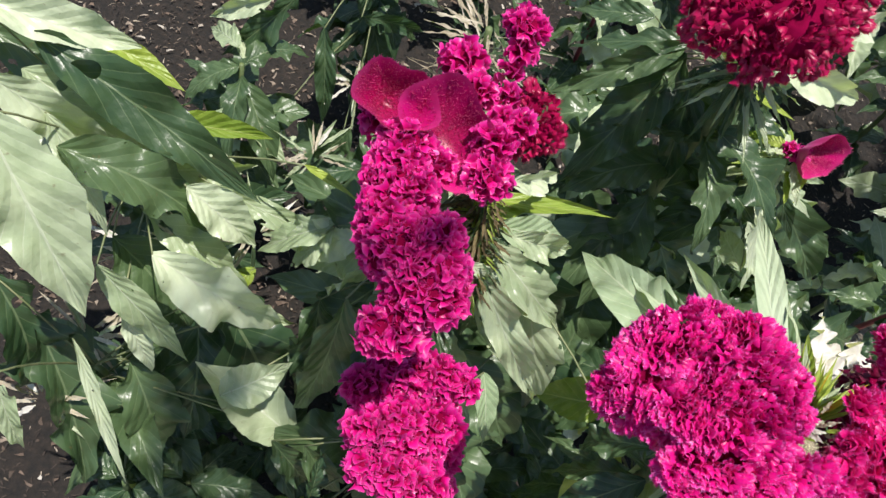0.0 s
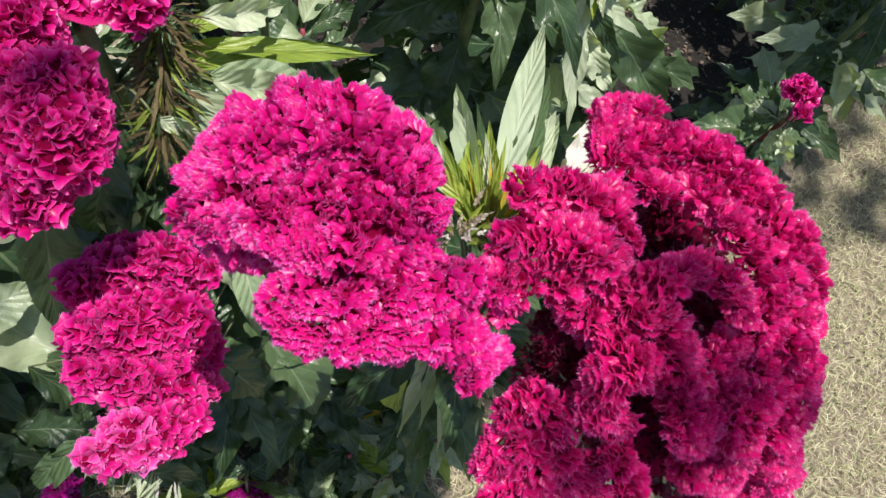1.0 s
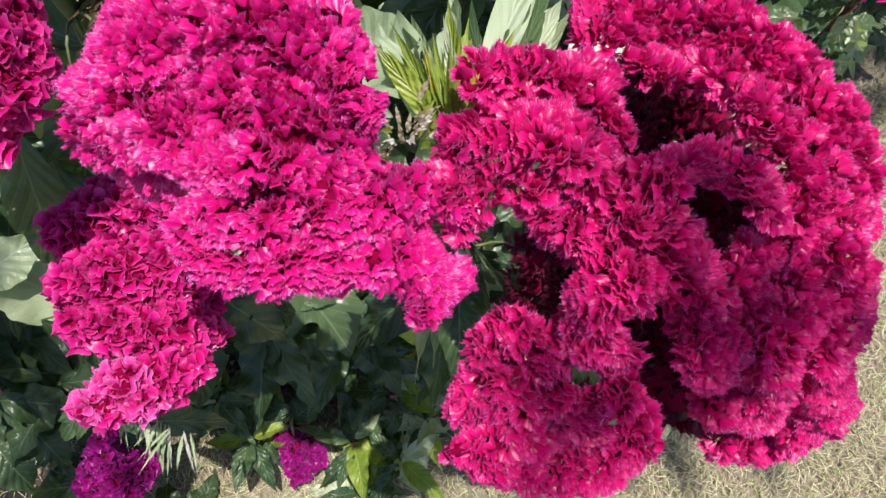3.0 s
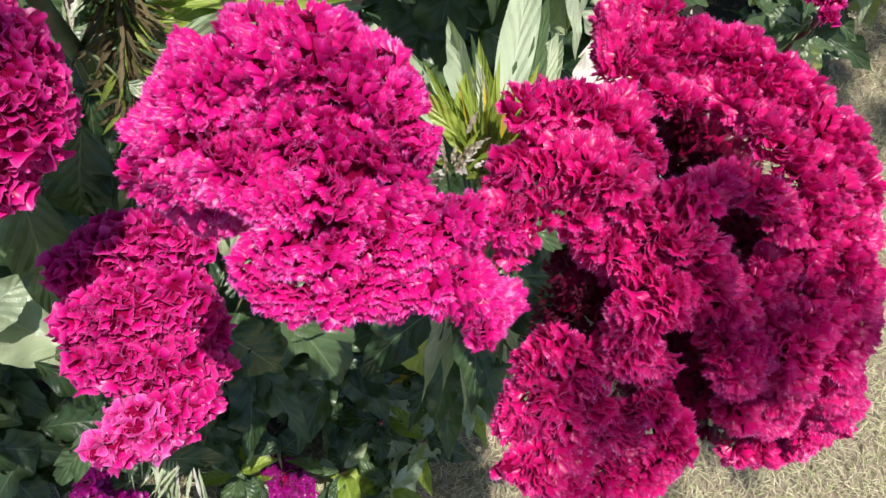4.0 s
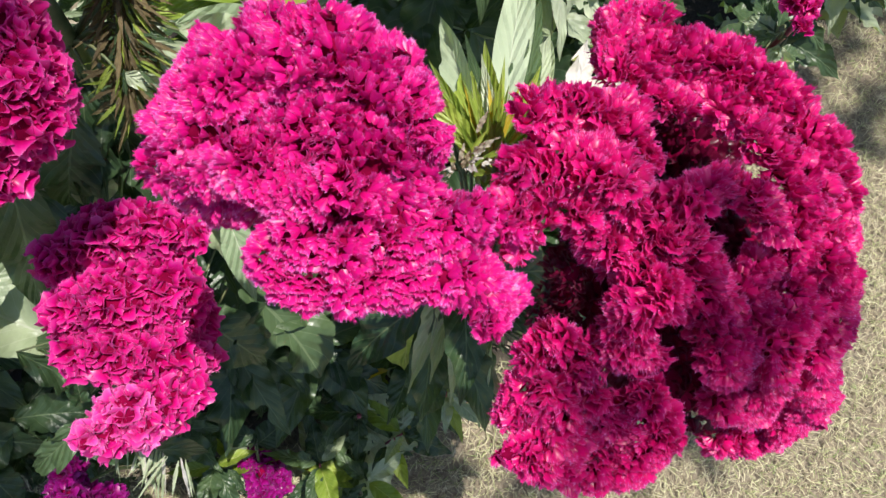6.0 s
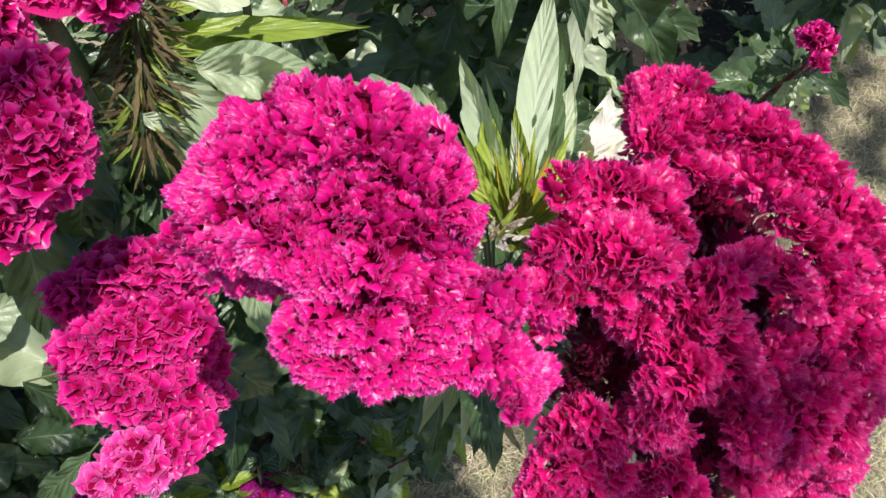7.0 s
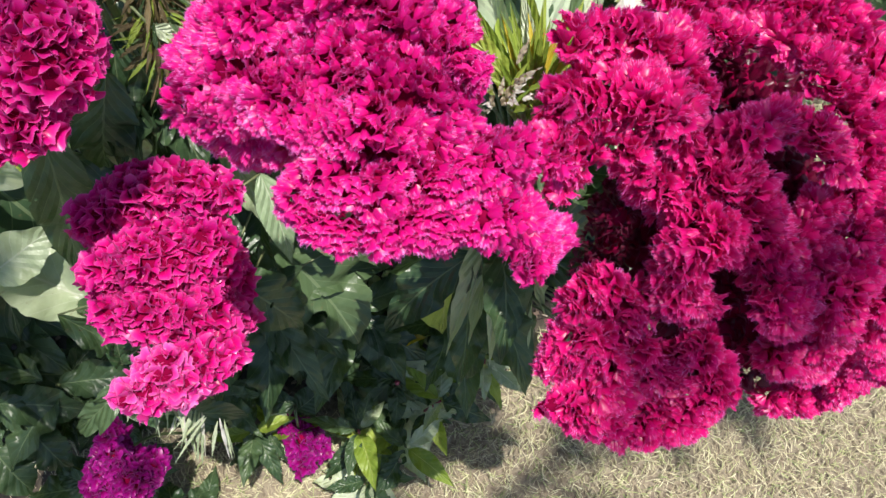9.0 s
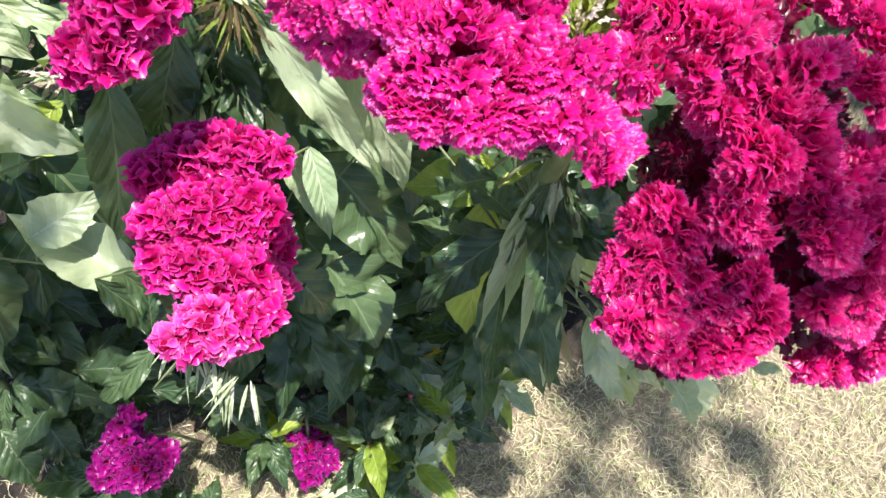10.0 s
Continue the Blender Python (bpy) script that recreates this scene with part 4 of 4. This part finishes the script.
grown(main, (0.462, 0.176, 0.780), (0.544, 0.143, 0.720), 0.024, "pale")
grown(main, (0.344, 0.267, 0.700), (0.447, 0.172, 0.620), 0.019, "dry")
grown(main, (0.539, 0.187, 0.800), (0.572, 0.191, 0.800), 0.012, "pale")
grown(main, (0.282, 0.238, 0.900), (0.311, 0.270, 0.900), 0.009, "lime")
grown(main, (0.273, 0.240, 0.920), (0.260, 0.243, 0.940), 0.007, "lime")
grown(sprout, (0.255, 0.260, 0.200), (0.196, 0.200, 0.180), 0.047, "green")
grown(sprout, (0.258, 0.251, 0.200), (0.339, 0.234, 0.200), 0.047, "pale")
grown(sprout, (0.266, 0.213, 0.160), (0.185, 0.104, 0.100), 0.065, "green")
grown(sprout, (0.268, 0.204, 0.160), (0.417, 0.173, 0.100), 0.065, "pale")
grown(sprout, (0.271, 0.198, 0.140), (0.281, 0.085, 0.060), 0.066, "green")
grown(sprout, (0.276, 0.200, 0.140), (0.369, 0.097, 0.060), 0.074, "pale")
grown(sprout, (0.263, 0.218, 0.180), (0.390, 0.281, 0.180), 0.048, "green")
grown(sprout, (0.255, 0.255, 0.220), (0.208, 0.327, 0.200), 0.048, "pale")
grown(sprout, (0.231, 0.272, 0.240), (0.287, 0.302, 0.260), 0.035, "yellow")
grown(sprout, (0.246, 0.267, 0.240), (0.307, 0.278, 0.260), 0.027, "yellow")
grown(mini, (0.125, 0.140, 0.200), (0.024, 0.145, 0.180), 0.038, "green")
grown(mini, (0.125, 0.134, 0.180), (0.162, 0.187, 0.200), 0.046, "green")
grown(mini, (0.121, 0.139, 0.200), (0.067, 0.081, 0.120), 0.031, "pale")
grown(farb, (0.742, 0.790, 0.620), (0.688, 0.821, 0.600), 0.024, "pale")
grown(farb, (0.737, 0.784, 0.620), (0.695, 0.792, 0.580), 0.024, "green")
grown(farb, (0.753, 0.788, 0.600), (0.756, 0.762, 0.550), 0.024, "pale")
grown(farb, (0.758, 0.784, 0.600), (0.805, 0.759, 0.550), 0.026, "pale")
grown(farb, (0.737, 0.789, 0.620), (0.713, 0.880, 0.600), 0.025, "green")
grown(farb, (0.753, 0.818, 0.600), (0.810, 0.973, 0.560), 0.037, "green")
grown(farb, (0.769, 0.837, 0.550), (0.698, 0.957, 0.500), 0.046, "green")
grown(farb, (0.773, 0.818, 0.550), (0.751, 0.740, 0.500), 0.037, "green")
grown(farc, (0.425, 0.863, 0.600), (0.530, 0.809, 0.500), 0.039, "pale")
grown(farc, (0.420, 0.841, 0.600), (0.472, 0.766, 0.500), 0.042, "green")
grown(farc, (0.459, 0.864, 0.600), (0.554, 0.849, 0.520), 0.029, "pale")
grown(farc, (0.412, 0.839, 0.600), (0.272, 0.795, 0.500), 0.063, "green")
grown(farc, (0.391, 0.852, 0.550), (0.213, 0.825, 0.500), 0.058, "green")
grown(farc, (0.521, 0.870, 0.550), (0.658, 0.906, 0.450), 0.053, "green")
grown(farc, (0.567, 0.900, 0.500), (0.701, 1.000, 0.450), 0.048, "green")
grown(main, (0.404, 0.366, 0.960), (0.369, 0.433, 0.940), 0.052, "white")
grown(main, (0.410, 0.369, 0.960), (0.452, 0.461, 0.940), 0.043, "white")
grown(main, (0.372, 0.377, 0.960), (0.389, 0.460, 0.950), 0.022, "white")
grown(main, (0.285, 0.340, 0.940), (0.190, 0.505, 0.810), 0.030, "fresh")
grown(main, (0.292, 0.330, 0.950), (0.222, 0.500, 0.820), 0.020, "fresh")
grown(main, (0.300, 0.320, 0.960), (0.240, 0.470, 0.850), 0.016, "green")
grown(tall, (-0.015, 0.405, 0.800), (-0.030, 0.255, 0.715), 0.052, "pale")
grown(main, (0.305, 0.385, 0.640), (0.190, 0.370, 0.600), 0.056, "lime")
grown(main, (0.290, 0.330, 0.700), (0.309, 0.200, 0.520), 0.062, "lime")
grown(main, (0.330, 0.305, 0.800), (0.332, 0.223, 0.650), 0.040, "pale")
grown(main, (0.345, 0.300, 0.800), (0.380, 0.275, 0.670), 0.034, "pale")
grown(main, (0.369, 0.299, 0.800), (0.426, 0.262, 0.650), 0.034, "pale")
grown(main, (0.420, 0.235, 0.720), (0.519, 0.177, 0.550), 0.050, "pale")
grown(main, (0.455, 0.225, 0.730), (0.545, 0.180, 0.600), 0.042, "green")
grown(main, (0.508, 0.208, 0.700), (0.598, 0.176, 0.600), 0.038, "pale")
grown(left, (-0.294, 0.262, 0.76), (-0.108, 0.28, 0.66), 0.070, "pale")
grown(left, (-0.415, 0.298, 0.84), (-0.211, 0.342, 0.74), 0.066, "green")
grown(left, (-0.478, 0.376, 0.9), (-0.202, 0.367, 0.78), 0.062, "green")
grown(left, (-0.489, 0.355, 0.86), (-0.3, 0.343, 0.76), 0.060, "pale")
grown(left, (-0.286, 0.381, 0.74), (-0.096, 0.42, 0.66), 0.030, "pale")
grown(left, (-0.3, 0.347, 0.78), (-0.202, 0.351, 0.7), 0.050, "pale")
grown(tall, (0.078, 0.46, 0.76), (0.227, 0.452, 0.62), 0.066, "green")
grown(tall, (0.053, 0.41, 0.78), (0.218, 0.355, 0.6), 0.030, "pale")
grown(tall, (-0.092, 0.384, 0.78), (-0.196, 0.355, 0.7), 0.055, "pale")
grown(tall, (-0.035, 0.359, 0.72), (-0.06, 0.227, 0.55), 0.075, "green")


# small combs
comb(small, [(0.375, 0.762, 0.825, 0.016), (0.388, 0.758, 0.83, 0.016)], "ruffle", 0.008, 0.008, 6, "crimped base of the small fan", 20)
shell(small, (0.39, 0.757, 0.835), (0.45, -0.45, 0.7), 0.03, 0.034, 7, "small smooth pink fan")
hidden = plant((0.02, 0.64, 0), (0.025, 0.608, 0.819), "cockscomb plant with a shaded dark red comb", seed=21, radius=0.008)
comb(hidden, [(0.025, 0.608, 0.859, 0.03), (0.055, 0.588, 0.849, 0.028), (0.035, 0.568, 0.839, 0.026)], "wine", 0.012, 0.008, 16, "shaded dark red comb", 40)
comb(farb, [(0.738, 0.805, 0.672, 0.022), (0.752, 0.795, 0.676, 0.018), (0.748, 0.772, 0.664, 0.017), (0.732, 0.82, 0.66, 0.014)], "ruffle", 0.011, 0.008, 7, "small curled magenta comb", 60)
comb(mini, [(0.115, 0.11, 0.15, 0.022), (0.145, 0.095, 0.15, 0.03), (0.15, 0.06, 0.14, 0.022), (0.165, 0.085, 0.14, 0.024)], "purple", 0.014, 0.009, 8, "frilly purple flower", 50)
comb(minia, [(-0.088, 0.045, 0.345, 0.02), (-0.085, 0.02, 0.33, 0.028), (-0.055, 0.0, 0.315, 0.034), (-0.095, -0.01, 0.305, 0.032), (-0.04, 0.015, 0.31, 0.024)], "purple", 0.013, 0.008, 9, "drooping purple comb", 50)

# skirts of bracts below the combs
for k in range(6):
    bracts(tall, (0.012 + 0.005 * k, 0.425 - 0.016 * k, 0.935 - 0.009 * k), 80, 0.034, 0.003, ["husk", "husk", "lime", "green", "husk", "husk"], 21 + 100 * k, (-1.2, -0.2))
for k in range(5):
    bracts(low, (0.04 + 0.018 * k, 0.11 - 0.004 * k, 0.705), 6, 0.05, 0.003, ["white", "pale", "pale"], 22 + k, (-0.7, -0.1), (235, 315))
bracts(dark, (0.24, 0.72, 0.95), 60, 0.09, 0.007, ["green", "pale"], 23, (-1.2, -0.2))
bracts(main, (0.315, 0.262, 1.04), 30, 0.06, 0.009, ["lime", "lime", "pale"], 24, (0.1, 1.1), (40, 150))
bracts(main, (0.309, 0.262, 1.06), 44, 0.04, 0.0035, ["lime", "yellow", "lime"], 26, (0.2, 1.1), (30, 150))
bracts(main, (0.288, 0.240, 1.098), 30, 0.017, 0.0032, ["dry", "white", "lime"], 27, (0.3, 1.3))
bracts(small, (0.385, 0.762, 0.815), 30, 0.065, 0.012, ["pale", "lime", "pale"], 25, (-0.7, 0.3))

wither = plant((-0.12, 1.12, 0), (-0.1, 1.05, 0.5), "half-withered plant of wiry dry stalks", seed=15, name="withered_plant", category="plant", group="leafy plants in the bed")
for k in range(5):
    bracts(wither, LINES[wither.name][10 - k], 16, 0.15, 0.007, ["dry", "dry", "green"], 60 + k, (-0.9, 0.5))
near = plant((-0.12, -0.02, 0), (-0.13, -0.03, 0.22), "low leafy plant with dappled dull leaves", seed=16, radius=0.005, **LEAFY)
near2 = plant((-0.12, 0.22, 0), (-0.13, 0.2, 0.3), "low leafy plant under the taller flowers", seed=17, radius=0.005, **LEAFY)
near4 = plant((-0.2, 0.12, 0), (-0.21, 0.1, 0.28), "low leafy plant with dappled dull leaves", seed=19, radius=0.005, **LEAFY)
near5 = plant((-0.02, -0.06, 0), (-0.02, -0.07, 0.14), "low leafy plant with dappled dull leaves", seed=20, radius=0.004, **LEAFY)
near3 = plant((0.2, 0.3, 0), (0.19, 0.28, 0.35), "leafy plant with broad dark leaves in shade", seed=18, radius=0.006, **LEAFY)

# leaves lower down the stems
for p, top, n, size in ((main, 0.8, 5, 0.15), (low, 0.6, 4, 0.17), (tall, 0.8, 5, 0.18), (dark, 0.84, 5, 0.2), (left, 0.6, 4, 0.18), (left2, 0.45, 3, 0.17),
                        (back1, 0.5, 4, 0.15), (farc, 0.55, 4, 0.17), (small, 0.62, 4, 0.15), (farb, 0.5, 4, 0.13), (left3, 0.34, 3, 0.14), (near, 0.2, 3, 0.11), (near4, 0.27, 3, 0.13), (near5, 0.12, 2, 0.08), (near2, 0.28, 2, 0.13), (near3, 0.33, 3, 0.16), (sprout, 0.2, 2, 0.1)):
    line = LINES[p.name]
    for k in range(n):
        z = top - k * top * 0.8 / n
        c = min(line, key=lambda q: abs(q.z - z))
        # dark green alone low down: shade below the upper leaves put into leaf colour
        whorl(p, c, 6, size, size * 0.36, ["green", "green", "green", "pale"] if z > 0.5 and p is not main and p is not low else ["green"], int(size * 1000 + z * 700) + k, (-0.75, 0.15), spread=0.05)

# young plants in the gap below the combs
for k, (x, y, h) in enumerate(YOUNG):
    p = plant((x, y, 0), (x + 0.01, y - 0.01, h), "young leafy plant in the shade below the combs", RED_STEM if k % 2 else STEM, 0.003, 300 + k, **LEAFY)
    for j in range(3):
        whorl(p, LINES[p.name][10 - 3 * j], 5, 0.085, 0.03, ["green", "green", "pale", "lime"], 500 + 7 * k + j, (-0.4, 0.5), spread=0.015)

WISPS = [(left, (-0.323, 0.35, 0.6)), (left, (-0.376, 0.312, 0.6)), (left, (-0.256, 0.416, 0.58)), (back1, (-0.264, 0.626, 0.5)), (back1, (-0.266, 0.795, 0.5)), (left2, (-0.395, 0.1, 0.52)), (left2, (-0.4, 0.2, 0.5))]
# withered strips and curled dead leaves among the leafy plants
for k, (p, c) in enumerate(WISPS):
    bracts(p, c, 16, 0.075, 0.006, ["dry", "dry", "white", "pale"], 400 + k, (-0.6, 0.7))

# more of the bed behind
rng = random.Random(77)
FILL = []
for k in range(400):
    x, y = rng.uniform(-1.3, 1.5), rng.uniform(0.5, 2.6)
    if x > 0.34 + 0.55 * y or (-1.2 < x < -0.35 and 0.8 < y < 1.35) or any((x - a) ** 2 + (y - b) ** 2 < 0.045 for a, b in FILL):
        continue
    if (x - 0.3) ** 2 + (y - 0.75) ** 2 < 0.02 or y < 0.55 and x > -0.6:
        continue
    FILL.append((x, y))
# the last six are added, tall, at the bed's edge to shade the lawn
FILL = FILL[:34] + [(0.1, 0.62), (0.2, 0.82), (0.38, 0.58), (0.5, 0.74), (0.6, 0.88), (0.02, 0.86), (0.42, 0.9), (-0.15, 0.68), (0.62, 0.62), (0.25, 0.5)] + [(0.98, 1.2), (1.12, 1.42), (0.88, 1.05), (1.3, 1.7), (1.05, 1.3), (1.2, 1.56)]
for k, (x, y) in enumerate(FILL):
    h = rng.uniform(0.35, 0.6) if k < 34 else 0.4 if k < 44 else 0.9
    p = plant((x, y, 0), (x + rng.uniform(-0.04, 0.04), y + rng.uniform(-0.05, 0.02), h), "shaded leafy bedding plant in the crowded bed", RED_STEM if k % 3 == 0 else STEM, 0.007, 30 + k, **LEAFY)
    for j in range(4 if k < 44 else 6):
        c = min(LINES[p.name], key=lambda q: abs(q.z - h * (1 - (0.22 if k < 44 else 0.14) * j)))
        whorl(p, c, 6, 0.17, 0.06, ["green", "green", "green", "pale"], 900 + 10 * k + j, (-0.6, 0.4), spread=0.04)


# ---- turf and litter ----
def blades(name, count, area, length, width, stops, lie, seed, label, keep):
    """Loose grass blades or straw over an area, in one mesh."""
    rg = random.Random(seed)
    verts, faces = [], []
    while len(faces) < count * 2:
        x, y = rg.uniform(area[0], area[1]), rg.uniform(area[2], area[3])
        if not keep(x, y, rg):
            continue
        a, e, ln = rg.uniform(0, 6.283), rg.uniform(*lie), length * rg.uniform(0.5, 1.4)
        d = Vector((math.cos(a) * math.cos(e), math.sin(a) * math.cos(e), math.sin(e)))
        s = Vector((-math.sin(a), math.cos(a), rg.uniform(-0.4, 0.4))) * width * rg.uniform(0.6, 1.4)
        b = Vector((x, y, rg.uniform(0.0, 0.012)))
        m = b + d * ln * 0.5 + Vector((0, 0, ln * 0.12))
        t = b + d * ln + Vector((rg.uniform(-0.3, 0.3) * ln, rg.uniform(-0.3, 0.3) * ln, -ln * 0.1 * (1 - math.sin(e))))
        n = len(verts)
        verts += [tuple(b - s), tuple(b + s), tuple(m + s * 0.8), tuple(m - s * 0.8), tuple(t)]
        faces += [(n, n + 1, n + 2, n + 3), (n + 3, n + 2, n + 4)]
    me = link_mesh(name, verts, faces, [island_material(name + "_tones", stops)], smooth=False)
    return tagged(new(name, me), label, name.replace("_", " "), kind="stuff")


def on_lawn(x, y, rg):
    n = 0.1 * noise.noise(Vector((x * 5, y * 5, 1))) + rg.gauss(0, 0.03)
    return x > 0.40 + 0.62 * y + n or y < 0.08 + 0.5 * max(x, 0) + 0.6 * n and x > -0.3 + n


def in_bed(x, y, rg):
    return not on_lawn(x, y, rg)


blades("dry_grass", 95000, (-0.8, 2.1, -0.35, 2.1), 0.024, 0.0007, [(0.0, (0.24, 0.18, 0.13)), (0.4, (0.5, 0.44, 0.29)), (0.7, (0.74, 0.7, 0.47)), (0.84, (0.46, 0.49, 0.23)), (1.0, (0.22, 0.3, 0.1))], (0.0, 0.8), 5,
       "short dry straw-coloured grass with green blades", on_lawn)
blades("mulch_chips", 2600, (-1.3, 0.9, -0.2, 1.8), 0.016, 0.004, [(0.0, (0.05, 0.035, 0.025)), (0.5, (0.16, 0.11, 0.08)), (0.85, (0.34, 0.28, 0.22)), (1.0, (0.55, 0.5, 0.44))], (0.0, 0.3), 9,
       "scattered bark chips and dead leaf scraps on the soil", in_bed)
blades("plant_litter", 20000, (-1.4, 1.2, -0.4, 2.2), 0.013, 0.0013, [(0.0, (0.02, 0.015, 0.012)), (0.65, (0.06, 0.042, 0.03)), (0.9, (0.16, 0.12, 0.085)), (1.0, (0.45, 0.38, 0.3))], (0.0, 0.35), 6,
       "dead stalks and leaf litter on the bed's soil", in_bed)


# ---- an unseen tree beside the lawn, added so its boughs shade turf and combs ----
def foliage(count, inside, size, seed):
    """Many small pointed leaves in a cloud, as vertices and faces."""
    rg = random.Random(seed)
    verts, faces = [], []
    for _ in range(count):
        p = inside(rg)
        d = Vector((rg.gauss(0, 1), rg.gauss(0, 1), rg.gauss(0, 0.6))).normalized()
        s = d.cross(Vector((rg.gauss(0, 0.5), rg.gauss(0, 0.5), 1))).normalized() * size * 0.28
        ln = size * rg.uniform(0.7, 1.3)
        n = len(verts)
        verts += [tuple(p), tuple(p + d * ln * 0.45 + s), tuple(p + d * ln), tuple(p + d * ln * 0.45 - s)]
        faces.append((n, n + 1, n + 2, n + 3))
    return verts, faces


def shade_tree(base, boughs):
    t = thing("tree", base, "unseen green broad-leaved tree added to shade the lawn and combs", "tree")
    bark = plain_material("tree_bark", (0.09, 0.07, 0.05), (0.22, 0.18, 0.13), 18, 0.9, 0.8, 0.02)
    tones = island_material("tree_leaf_tones", [(0.0, (0.04, 0.08, 0.02)), (1.0, (0.1, 0.16, 0.04))], 0.5, 0.3)
    top = Vector(base) + Vector((-0.2, -0.1, 6.2))
    part("trunk", tube_mesh("trunk", bent(base, top, 0.15, 10, 4), [0.2 * (1 - 0.06 * k) for k in range(11)], bark, 14), t, Matrix.Identity(4))
    fork = Vector(base).lerp(top, 0.8)
    rg = random.Random(8)
    for k in range(7):
        a = k * 0.9
        end = top + Vector((math.cos(a) * rg.uniform(0.7, 1.2), math.sin(a) * rg.uniform(0.7, 1.2), rg.uniform(0.2, 1.3)))
        part("limb", tube_mesh("limb", bent(fork, end, 0.1, 8, 20 + k), [0.05 * (1 - 0.1 * j) for j in range(9)], bark, 8), t, Matrix.Identity(4))
    lumps = [top + Vector((rg.gauss(0, 0.6), rg.gauss(0, 0.6), 0.5 + rg.gauss(0, 0.45))) for _ in range(22)]
    v, f = foliage(5000, lambda r: r.choice(lumps) + Vector((r.gauss(0, 0.2), r.gauss(0, 0.2), r.gauss(0, 0.16))), 0.11, 31)
    part("crown", link_mesh("crown", v, f, [tones]), t, Matrix.Identity(4))
    for k, (bough, wide, deep, leaves) in enumerate(boughs):
        part("limb", tube_mesh("limb", bent(fork, bough, 0.12, 10, 6 + k), [0.03 * (1 - 0.09 * j) for j in range(11)], bark, 9), t, Matrix.Identity(4))
        v, f = foliage(leaves, lambda r: Vector(bough) + Vector((r.uniform(-wide, wide), r.uniform(-deep, deep), r.gauss(0, 0.1))), 0.1, 32 + k)
        part("leafy_bough", link_mesh("leafy_bough", v, f, [tones]), t, Matrix.Identity(4))


# each bough is placed for its shade: far lawn, fan, near turf, low leaves
shade_tree((4.6, 4.9, 0), [((1.75, 1.75, 6.0), 0.28, 0.42, 190), ((1.02, 0.36, 5.8), 0.24, 0.14, 38), ((1.28, 0.635, 5.8), 0.2, 0.13, 60), ((0.33, 0.38, 5.8), 0.11, 0.15, 34)])
